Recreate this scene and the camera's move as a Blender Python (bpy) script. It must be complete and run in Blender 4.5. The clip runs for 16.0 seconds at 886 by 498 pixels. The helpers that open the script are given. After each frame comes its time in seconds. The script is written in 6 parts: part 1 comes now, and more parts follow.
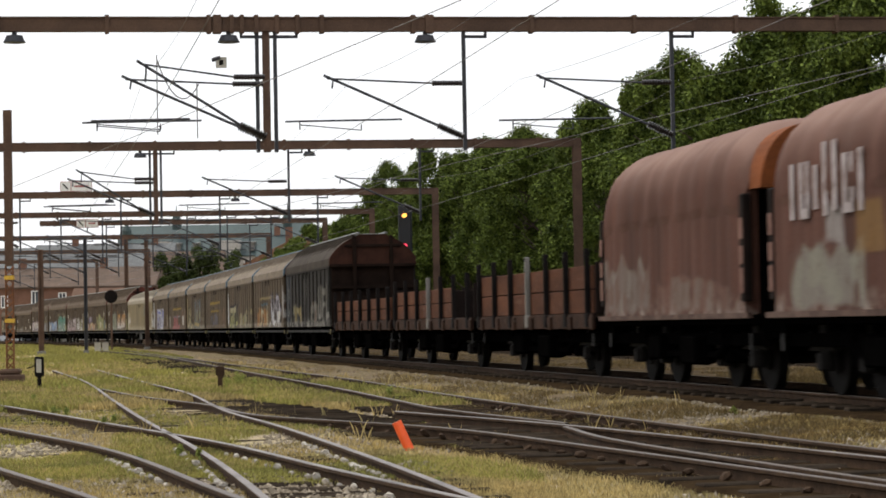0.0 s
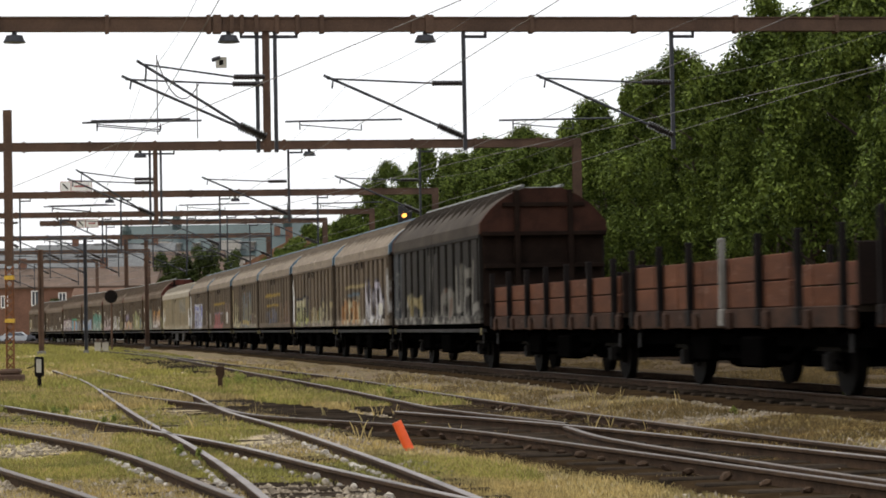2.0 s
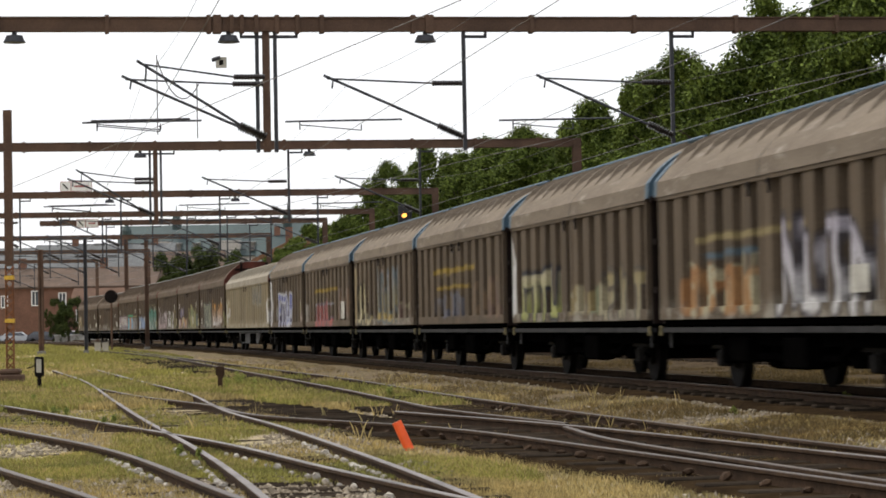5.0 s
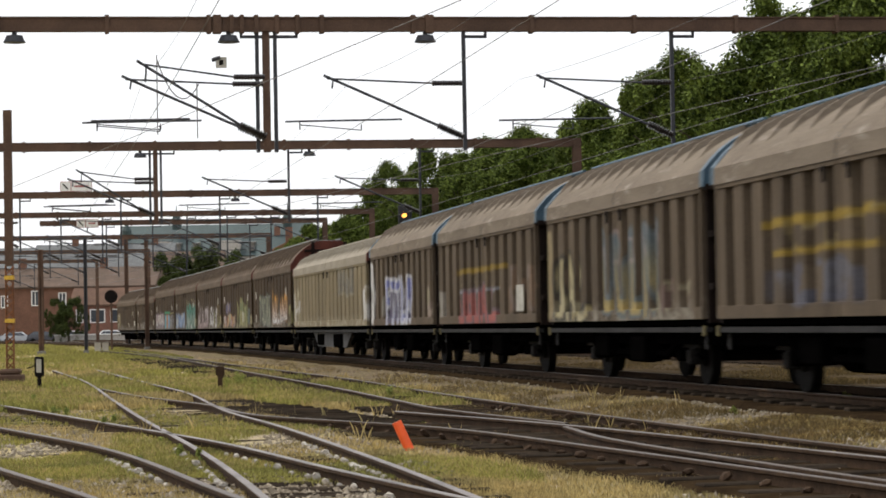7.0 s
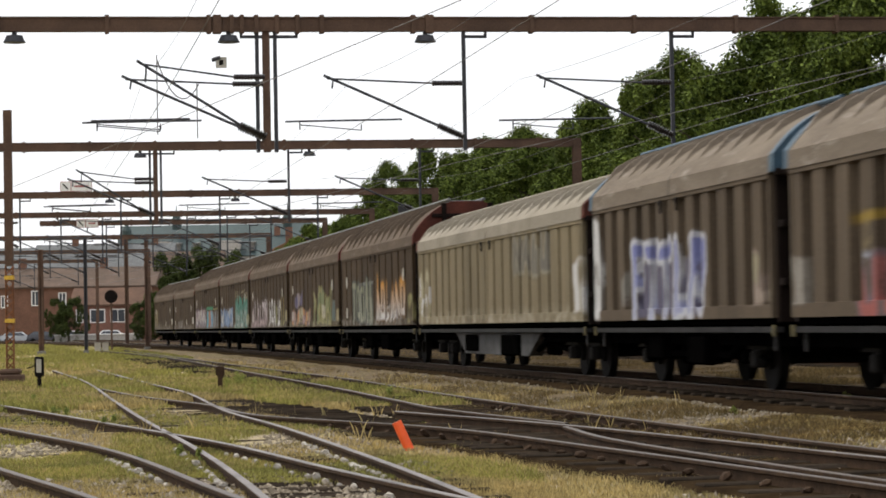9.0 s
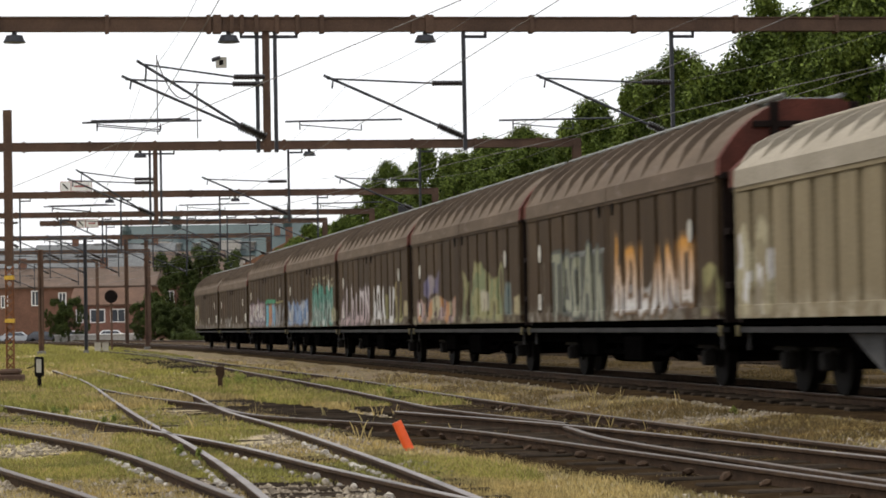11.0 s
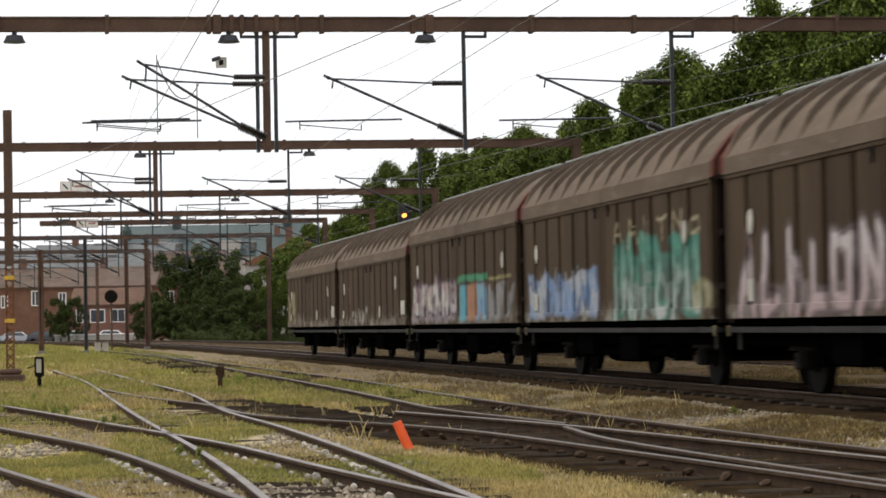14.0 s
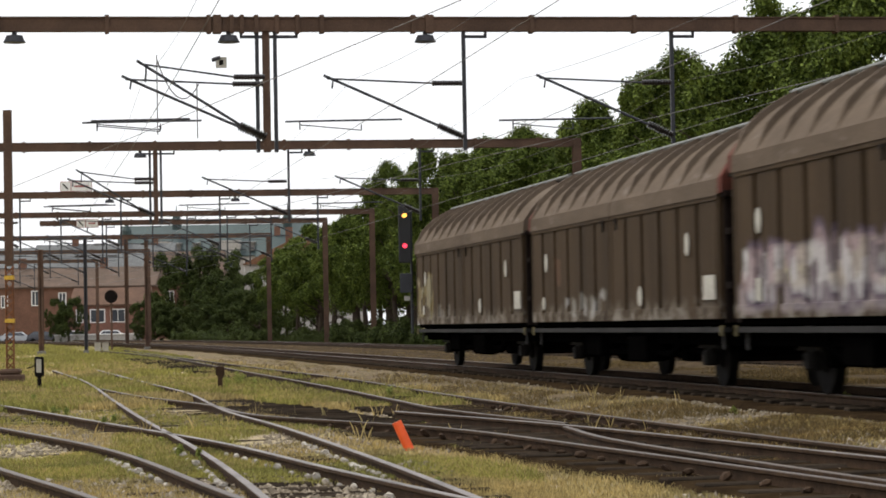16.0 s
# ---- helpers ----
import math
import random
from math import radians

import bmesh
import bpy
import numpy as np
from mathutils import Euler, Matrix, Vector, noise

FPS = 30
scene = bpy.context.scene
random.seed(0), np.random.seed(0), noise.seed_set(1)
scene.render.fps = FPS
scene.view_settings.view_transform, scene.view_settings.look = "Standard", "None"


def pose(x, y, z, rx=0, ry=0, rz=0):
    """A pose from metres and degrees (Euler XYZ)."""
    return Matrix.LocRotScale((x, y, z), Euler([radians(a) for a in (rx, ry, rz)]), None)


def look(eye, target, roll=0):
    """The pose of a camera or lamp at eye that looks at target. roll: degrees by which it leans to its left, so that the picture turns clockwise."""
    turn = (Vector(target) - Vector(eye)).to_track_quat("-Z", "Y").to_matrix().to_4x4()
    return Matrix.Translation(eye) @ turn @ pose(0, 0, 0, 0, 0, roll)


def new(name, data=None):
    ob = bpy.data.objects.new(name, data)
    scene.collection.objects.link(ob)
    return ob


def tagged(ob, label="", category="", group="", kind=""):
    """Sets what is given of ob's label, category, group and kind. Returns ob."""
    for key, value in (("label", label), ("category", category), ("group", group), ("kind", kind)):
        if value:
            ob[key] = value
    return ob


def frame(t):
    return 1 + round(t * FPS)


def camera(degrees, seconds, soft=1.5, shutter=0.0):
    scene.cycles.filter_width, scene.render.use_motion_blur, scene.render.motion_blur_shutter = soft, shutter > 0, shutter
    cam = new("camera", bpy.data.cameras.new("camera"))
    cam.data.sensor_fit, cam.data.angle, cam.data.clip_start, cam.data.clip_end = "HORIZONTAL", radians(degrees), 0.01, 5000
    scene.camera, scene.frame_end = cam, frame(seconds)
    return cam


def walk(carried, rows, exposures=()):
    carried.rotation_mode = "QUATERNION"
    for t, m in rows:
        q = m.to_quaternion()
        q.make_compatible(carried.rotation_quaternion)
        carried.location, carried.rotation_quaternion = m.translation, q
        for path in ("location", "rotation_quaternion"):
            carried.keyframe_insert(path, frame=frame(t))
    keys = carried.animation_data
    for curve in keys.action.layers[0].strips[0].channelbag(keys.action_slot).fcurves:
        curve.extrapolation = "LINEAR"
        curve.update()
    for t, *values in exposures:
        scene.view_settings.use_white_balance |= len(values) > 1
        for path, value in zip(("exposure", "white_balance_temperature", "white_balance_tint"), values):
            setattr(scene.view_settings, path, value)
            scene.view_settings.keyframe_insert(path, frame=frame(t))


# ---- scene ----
cam = camera(20.2, 16.0, soft=1.75, shutter=0.5)
EYE = (0.0, 0.0, 1.05)
VIEW = look(EYE, (0.0, 100.0, 1.05 + 3.034), roll=-1.05)
walk(cam, [(0.0, VIEW), (16.0, VIEW)], exposures=((0.0, 0.0, 6500, 10), (16.0, 0.0, 6500, 10)))

# ---- daylight: bright overcast sky, wide weak sun ----
world = bpy.data.worlds.new("overcast")
scene.world = world
world.use_nodes = True
wn = world.node_tree
wn.nodes.clear()
sky = wn.nodes.new("ShaderNodeTexSky")
sky.sky_type, sky.sun_disc = "NISHITA", False
sky.sun_elevation, sky.sun_rotation = radians(56), radians(-56)
sky.air_density, sky.dust_density = 1.0, 4.0
dim = wn.nodes.new("ShaderNodeMix")
dim.data_type, dim.blend_type = "RGBA", "MIX"
dim.inputs[0].default_value = 0.86
back = wn.nodes.new("ShaderNodeBackground")
back.inputs[1].default_value = 0.105
outw = wn.nodes.new("ShaderNodeOutputWorld")
up = wn.nodes.new("ShaderNodeSeparateXYZ")
wn.links.new(wn.nodes.new("ShaderNodeTexCoord").outputs["Generated"], up.inputs[0])
cloud = wn.nodes.new("ShaderNodeValToRGB")      # overcast: brighter towards the zenith
cloud.color_ramp.elements[0].color = (1.0, 1.01, 1.03, 1)
cloud.color_ramp.elements[1].color = (1.5, 1.52, 1.56, 1)
wn.links.new(up.outputs[2], cloud.inputs[0])
gain = wn.nodes.new("ShaderNodeVectorMath")
gain.operation = "SCALE"
gain.inputs[3].default_value = 11.2
wn.links.new(cloud.outputs[0], gain.inputs[0])
wn.links.new(gain.outputs[0], dim.inputs[7])
wn.links.new(sky.outputs[0], dim.inputs[6])
wn.links.new(dim.outputs[2], back.inputs[0])
wn.links.new(back.outputs[0], outw.inputs[0])
sun = new("sun", bpy.data.lights.new("sun", "SUN"))
sun.data.energy, sun.data.angle, sun.data.color = 2.8, radians(14), (1.0, 0.95, 0.86)
sun.matrix_world = look((-62, 72, 112), (0, 30, 0))

# ---- materials ----
MATS = {}


def nodes_of(name):
    m = bpy.data.materials.new(name)
    m.use_nodes = True
    t = m.node_tree
    return m, t, t.nodes["Principled BSDF"]


def add(t, kind, **values):
    n = t.nodes.new(kind)
    for k, v in values.items():
        setattr(n, k, v)
    return n


def tex(t, scale, detail=4.0, rough=0.6, stretch=(1, 1, 1), seed=(0, 0, 0), space="Object"):
    """Noise in metres, stretched along an axis."""
    c = add(t, "ShaderNodeTexCoord")
    mp = add(t, "ShaderNodeMapping")
    mp.inputs["Scale"].default_value = stretch
    mp.inputs["Location"].default_value = seed
    n = add(t, "ShaderNodeTexNoise")
    n.inputs["Scale"].default_value, n.inputs["Detail"].default_value, n.inputs["Roughness"].default_value = scale, detail, rough
    if space == "World":
        g = add(t, "ShaderNodeNewGeometry")
        t.links.new(g.outputs["Position"], mp.inputs["Vector"])
    else:
        t.links.new(c.outputs["Object"], mp.inputs["Vector"])
    t.links.new(mp.outputs["Vector"], n.inputs["Vector"])
    return n.outputs["Fac"]


def ramp(t, fac, stops):
    r = add(t, "ShaderNodeValToRGB")
    e = r.color_ramp.elements
    while len(e) < len(stops):
        e.new(0.5)
    for el, (p, c) in zip(e, stops):
        el.position = p
        el.color = (*c, 1) if len(c) == 3 else c
    t.links.new(fac, r.inputs["Fac"])
    return r.outputs["Color"]


def mix(t, fac, a, b, mode="MIX"):
    n = add(t, "ShaderNodeMix", data_type="RGBA", blend_type=mode)
    for sock, v in ((n.inputs[0], fac), (n.inputs[6], a), (n.inputs[7], b)):
        if isinstance(v, (int, float)):
            sock.default_value = v
        elif isinstance(v, tuple):
            sock.default_value = (*v, 1)
        else:
            t.links.new(v, sock)
    return n.outputs[2]


def math_node(t, op, a, b=None, clamp=False):
    n = add(t, "ShaderNodeMath", operation=op, use_clamp=clamp)
    for sock, v in ((n.inputs[0], a), (n.inputs[1], b)):
        if v is None:
            continue
        if isinstance(v, (int, float)):
            sock.default_value = v
        else:
            t.links.new(v, sock)
    return n.outputs[0]


def bump(t, bsdf, fac, strength, distance=0.02):
    b = add(t, "ShaderNodeBump")
    b.inputs["Strength"].default_value, b.inputs["Distance"].default_value = strength, distance
    t.links.new(fac, b.inputs["Height"])
    t.links.new(b.outputs["Normal"], bsdf.inputs["Normal"])


def surface(name, light, dark, worn=None, scale=2.0, stretch=(1, 1, 1), rough=0.75, metal=0.0, space="Object", relief=0.25, vary=0.0, fine=30.0, wear=(0.58, 0.72)):
    """A weathered surface: two tones on a coarse noise, a fine grain, and patches of wear."""
    if name in MATS:
        return MATS[name]
    m, t, b = nodes_of(name)
    big = tex(t, scale, 5, 0.62, stretch, space=space)
    col = ramp(t, big, [(0.3, dark), (0.7, light)])
    grain = tex(t, fine, 3, 0.6, space=space)
    col = mix(t, 0.55, col, ramp(t, grain, [(0.25, (0.55, 0.55, 0.55)), (0.75, (1.35, 1.35, 1.35))]), "MULTIPLY")
    if worn:
        patch = tex(t, scale * 2.3, 6, 0.7, stretch, (7, 3, 5), space)
        col = mix(t, ramp(t, patch, [(wear[0], (0, 0, 0)), (wear[1], (1, 1, 1))]), col, worn)
    if vary:
        info = add(t, "ShaderNodeObjectInfo")
        hv = add(t, "ShaderNodeHueSaturation")
        t.links.new(math_node(t, "ADD", math_node(t, "MULTIPLY", info.outputs["Random"], vary), 1 - vary / 2), hv.inputs["Value"])
        t.links.new(col, hv.inputs["Color"])
        col = hv.outputs["Color"]
    t.links.new(col, b.inputs["Base Color"])
    b.inputs["Roughness"].default_value, b.inputs["Metallic"].default_value = rough, metal
    b.inputs["Specular IOR Level"].default_value = 0.0 if rough > 0.88 else 0.05 if rough > 0.7 else 0.35
    bump(t, b, grain, relief)
    MATS[name] = m
    return m


def plain(name, colour, rough=0.6, metal=0.0, glow=0.0):
    if name in MATS:
        return MATS[name]
    m, t, b = nodes_of(name)
    n = tex(t, 9.0, 4)
    t.links.new(mix(t, 0.35, colour, ramp(t, n, [(0.3, tuple(c * 0.5 for c in colour)), (0.7, tuple(min(1, c * 1.3) for c in colour))])), b.inputs["Base Color"])
    b.inputs["Roughness"].default_value, b.inputs["Metallic"].default_value = rough, metal
    if glow:
        b.inputs["Emission Color"].default_value = (*colour, 1)
        b.inputs["Emission Strength"].default_value = glow
    MATS[name] = m
    return m


def painted_wall(name, light, dark, low=None, dust=None):
    """A dirty painted wagon wall; spray paint comes from the sheet's own colour layer."""
    m, t, b = nodes_of(name)
    streak = tex(t, 1.3, 6, 0.65, (1.0, 1.0, 0.18))
    col = ramp(t, streak, [(0.28, dark), (0.72, light)])
    blotch = tex(t, 0.35, 4, 0.6, (1, 1, 0.5), (2, 8, 1))
    col = mix(t, 0.6, col, ramp(t, blotch, [(0.3, (0.72, 0.70, 0.68)), (0.7, (1.25, 1.22, 1.18))]), "MULTIPLY")
    grain = tex(t, 22, 4, 0.65)
    col = mix(t, 0.5, col, ramp(t, grain, [(0.25, (0.6, 0.6, 0.6)), (0.75, (1.3, 1.3, 1.3))]), "MULTIPLY")
    rust = tex(t, 3.1, 6, 0.75, (1.0, 1.0, 0.3), (5, 1, 9))
    col = mix(t, ramp(t, rust, [(0.64, (0, 0, 0)), (0.72, (0.55, 0.55, 0.55))]), col, (0.075, 0.036, 0.021))
    c = add(t, "ShaderNodeTexCoord")
    sep = add(t, "ShaderNodeSeparateXYZ")
    t.links.new(c.outputs["Object"], sep.inputs[0])
    if low:
        mask = math_node(t, "MULTIPLY", math_node(t, "MULTIPLY", math_node(t, "SUBTRACT", 1.45, sep.outputs[2]), 3.0, True), ramp(t, tex(t, 2.1, 5, 0.7, seed=(4, 0, 2)), [(0.45, (0, 0, 0)), (0.62, (1, 1, 1))]))
        col = mix(t, mask, col, low)
    # second colour blends in as the surface tilts away from upright
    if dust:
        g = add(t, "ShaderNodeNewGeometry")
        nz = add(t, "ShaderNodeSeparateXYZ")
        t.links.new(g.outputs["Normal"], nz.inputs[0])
        tilted = math_node(t, "MULTIPLY", math_node(t, "SUBTRACT", math_node(t, "ABSOLUTE", nz.outputs[2]), 0.1), 1.6, True)
        col = mix(t, math_node(t, "MULTIPLY", tilted, ramp(t, blotch, [(0.3, (0.45, 0.45, 0.45)), (0.7, (0.9, 0.9, 0.9))])), col, dust)
    layer = add(t, "ShaderNodeVertexColor", layer_name="spray")
    worn = ramp(t, tex(t, 5.0, 5, 0.75, (1, 1, 0.5), (3, 5, 5)), [(0.30, (0.15, 0.15, 0.15)), (0.46, (1, 1, 1))])
    tone = mix(t, 0.6, layer.outputs[0], ramp(t, grain, [(0.25, (0.6, 0.6, 0.6)), (0.75, (1.25, 1.25, 1.25))]), "MULTIPLY")
    col = mix(t, math_node(t, "MULTIPLY", layer.outputs[1], worn), col, tone)
    t.links.new(col, b.inputs["Base Color"])
    b.inputs["Roughness"].default_value = 0.72
    b.inputs["Specular IOR Level"].default_value = 0.05
    bump(t, b, grain, 0.15)
    return m


M_STEEL = surface("rusty_brown_steel", (0.125, 0.078, 0.056), (0.07, 0.046, 0.035), scale=0.8, rough=0.85, space="World")
M_GREY_STEEL = surface("dark_grey_steel", (0.036, 0.038, 0.046), (0.02, 0.021, 0.026), scale=1.5, rough=0.6)
M_INSULATOR = surface("brown_glazed_porcelain", (0.02, 0.014, 0.013), (0.012, 0.009, 0.008), rough=0.3)
M_WIRE = plain("weathered_copper_wire", (0.07, 0.06, 0.055), 0.6)
# under-wagon shade is put into this black, darker than any soot
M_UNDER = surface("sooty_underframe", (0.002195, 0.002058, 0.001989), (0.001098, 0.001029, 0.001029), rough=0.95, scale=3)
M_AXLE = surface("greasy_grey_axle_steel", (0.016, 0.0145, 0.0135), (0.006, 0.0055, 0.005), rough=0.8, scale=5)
# dirty steel, its tone lowered further for the shadow under the wagons
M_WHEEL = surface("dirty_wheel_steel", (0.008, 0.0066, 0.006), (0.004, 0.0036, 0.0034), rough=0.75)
M_SILL = surface("grey_sill_steel", (0.03465, 0.03349, 0.03349), (0.01617, 0.01571, 0.01571), rough=0.75, scale=2.2, stretch=(0.4, 1, 1))
M_ROOF = surface("dusty_taupe_roof", (0.1716, 0.1402, 0.1086), (0.1144, 0.09224, 0.07151), worn=(0.235, 0.205, 0.175), scale=0.9, stretch=(0.5, 1, 2), rough=0.85)
M_ROOF_BROWN = surface("dusty_brown_roof", (0.1133, 0.08614, 0.06427), (0.0763, 0.0574, 0.04272), worn=(0.135, 0.11, 0.092), scale=0.9, stretch=(0.5, 1, 2), rough=0.85)
M_ROOF_PALE = surface("pale_dust_roof", (0.255, 0.2263, 0.1816), (0.1913, 0.167, 0.1306), scale=0.9, rough=0.85)
M_RED_END = surface("oxide_red_end", (0.10, 0.034, 0.025), (0.05, 0.021, 0.017), rough=0.8, scale=2)
M_BLUE = surface("faded_blue_paint", (0.04, 0.085, 0.125), (0.02, 0.04, 0.06), rough=0.6, scale=1.5)
# van ends below the gable: shade between wagons is in this dark brown
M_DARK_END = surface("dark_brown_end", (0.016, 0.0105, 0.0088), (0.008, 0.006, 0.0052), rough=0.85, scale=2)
M_RIDGE = surface("grey_ridge_rail", (0.15, 0.155, 0.145), (0.075, 0.078, 0.072), rough=0.6, scale=1.5)
M_PLANK = surface("orange_brown_planks", (0.0936, 0.03931, 0.02172), (0.04867, 0.02246, 0.01498), worn=(0.12, 0.075, 0.055), scale=1.4, stretch=(0.4, 1, 1.5), rough=0.85, vary=0.3)
M_RUSTY = surface("patchy_rusty_steel", (0.05, 0.026, 0.017), (0.012, 0.008, 0.0065), worn=(0.12, 0.09, 0.07), scale=2.6, rough=0.85, wear=(0.62, 0.75))
M_STAKE = surface("dark_stake_steel", (0.0125, 0.01, 0.0095), (0.007, 0.006, 0.00575), rough=0.8)
M_PALE = surface("pale_grey_steel", (0.1764, 0.168, 0.1512), (0.1176, 0.1092, 0.0966), rough=0.7)
M_LABEL = surface("off_white_plate", (0.42, 0.4, 0.35), (0.26, 0.245, 0.21), rough=0.7)
M_MARK = surface("scuffed_yellow_mark", (0.2, 0.17, 0.09), (0.06, 0.05, 0.03), rough=0.8, scale=6)
M_CHALK = surface("chalky_pale_stone", (0.52, 0.48, 0.42), (0.26, 0.23, 0.19), rough=0.9, scale=6, vary=0.5)
M_HOOD = surface("dusty_red_tarpaulin", (0.07344, 0.03312, 0.02448), (0.04896, 0.0216, 0.0167), worn=(0.30, 0.175, 0.14), scale=0.8, stretch=(1, 1, 0.35), rough=0.8)
M_ORANGE = surface("orange_hood_end", (0.2, 0.062, 0.02), (0.1, 0.034, 0.014), rough=0.75)
M_RAIL = surface("rusty_rail_side", (0.062, 0.038, 0.023), (0.028, 0.018, 0.012), rough=0.8, scale=5, space="World")
M_RAILTOP = surface("dull_rail_head", (0.19, 0.165, 0.15), (0.08, 0.066, 0.058), rough=0.5, metal=0.6, scale=1.2, space="World", relief=0.05)
M_RAILRUST = surface("rust_dulled_rail_head", (0.085, 0.062, 0.046), (0.045, 0.033, 0.025), rough=0.5, metal=0.4, scale=1.2, space="World", relief=0.05)
M_SLEEPER = surface("weathered_wood_sleeper", (0.039, 0.03, 0.0225), (0.021, 0.0165, 0.0126), rough=0.9, scale=4, vary=0.5)
M_BALLAST = surface("grey_brown_stone", (0.36, 0.31, 0.24), (0.14, 0.115, 0.085), rough=0.9, scale=3, space="World", fine=14)


# ---- building helpers ----
def part(name, bm, material, parent=None, label=""):
    me = bpy.data.meshes.new(name)
    bm.to_mesh(me)
    bm.free()
    me.materials.append(material)
    ob = new(name, me)
    if parent:
        ob.parent = parent
    if label:
        tagged(ob, label)
    return ob


def share(ob, name=None):
    """Another object on the same mesh under the same parent."""
    o = new(name or ob.name.split(".")[0], ob.data)
    o.parent = ob.parent
    return o


def box(bm, lo, hi, bevel=0.0, turn=None):
    c = [(a + b) / 2 for a, b in zip(lo, hi)]
    r = bmesh.ops.create_cube(bm, size=1.0)
    for v in r["verts"]:
        v.co = Vector((v.co.x * (hi[0] - lo[0]) + c[0], v.co.y * (hi[1] - lo[1]) + c[1], v.co.z * (hi[2] - lo[2]) + c[2]))
    if turn is not None:
        bmesh.ops.transform(bm, matrix=turn, verts=r["verts"])
    if bevel:
        es = list({e for v in r["verts"] for e in v.link_edges})
        bmesh.ops.bevel(bm, geom=es, offset=bevel, segments=1, affect="EDGES")
    return r["verts"]


def rod(bm, a, b, r, r2=None, n=8):
    a, b = Vector(a), Vector(b)
    d = b - a
    q = d.to_track_quat("Z", "Y").to_matrix().to_4x4()
    res = bmesh.ops.create_cone(bm, cap_ends=True, segments=n, radius1=r, radius2=r if r2 is None else r2, depth=d.length)
    bmesh.ops.transform(bm, matrix=Matrix.Translation((a + b) / 2) @ q, verts=res["verts"])


def prism(bm, outline, x0, x1):
    """Extrude a (y, z) outline from x0 to x1 with end caps."""
    a = [bm.verts.new((x0, y, z)) for y, z in outline]
    b = [bm.verts.new((x1, y, z)) for y, z in outline]
    n = len(outline)
    for i in range(n):
        j = (i + 1) % n
        bm.faces.new((a[i], a[j], b[j], b[i]))
    bm.faces.new(a[::-1])
    bm.faces.new(b)


def grid_sheet(bm, rows):
    vs = [[bm.verts.new(p) for p in r] for r in rows]
    for r0, r1 in zip(vs, vs[1:]):
        for i in range(len(r0) - 1):
            bm.faces.new((r0[i], r0[i + 1], r1[i + 1], r1[i]))


def fresh():
    return bmesh.new()


def thing(name, label, category, group="", kind=""):
    return tagged(new(name), label, category, group, kind)


# ---- the line of the main track (near wagon side), s grows towards the camera ----
def heading(s):
    if s < -150.0:
        return 0.2552 + 0.0004 * (-150.0 - s)
    u = min(s, 45.0) / 100.0
    return 0.17033 - 0.02141 * u - 0.03526 * u * u - 0.03921 * u ** 3


LINE = {}
STEP = 0.5


def lay_line():
    x, y = 0.0, 61.30
    LINE[0] = (x, y)
    i = 0
    while i * STEP < 330:
        h = heading((i + 0.5) * STEP)
        x, y = x + STEP * math.sin(h), y - STEP * math.cos(h)
        i += 1
        LINE[i] = (x, y)
    x, y = 0.0, 61.30
    i = 0
    while i * STEP > -330:
        h = heading((i - 0.5) * STEP)
        x, y = x - STEP * math.sin(h), y + STEP * math.cos(h)
        i -= 1
        LINE[i] = (x, y)


lay_line()
HALF = 1.45


def on_line(s, side=HALF):
    """A point at s along the line, side metres to the far side of the wagons' near wall."""
    k = s / STEP
    i = math.floor(k)
    f = k - i
    a, b = LINE[i], LINE[i + 1]
    h = heading(s)
    return Vector((a[0] + (b[0] - a[0]) * f + side * math.cos(h), a[1] + (b[1] - a[1]) * f + side * math.sin(h), 0.0))


def travelled(t):
    return 14.464 * t + 0.0619 * ((t - 8) ** 2 - 64)


# ---- ground ----
def ground_z(x, y):
    q = (x + (y - 61.3) * 0.1745) * 0.985 - 1.45   # metres to the far side of the main track's middle
    n = noise.noise((x * 0.35, y * 0.2, 0.3)) * 0.05 + noise.noise((x * 1.3, y * 0.7, 2.0)) * 0.025
    k = min(max((q + 5.2) / 2.6, 0), 1)
    j = min(max((x + 3.35 - (37.9 - y) * 0.174 - 0.7) / 0.8, 0), 1)
    return -0.315 - 0.07 * j * (1 - k) + 0.11 * k * k * (3 - 2 * k) + n * 0.8


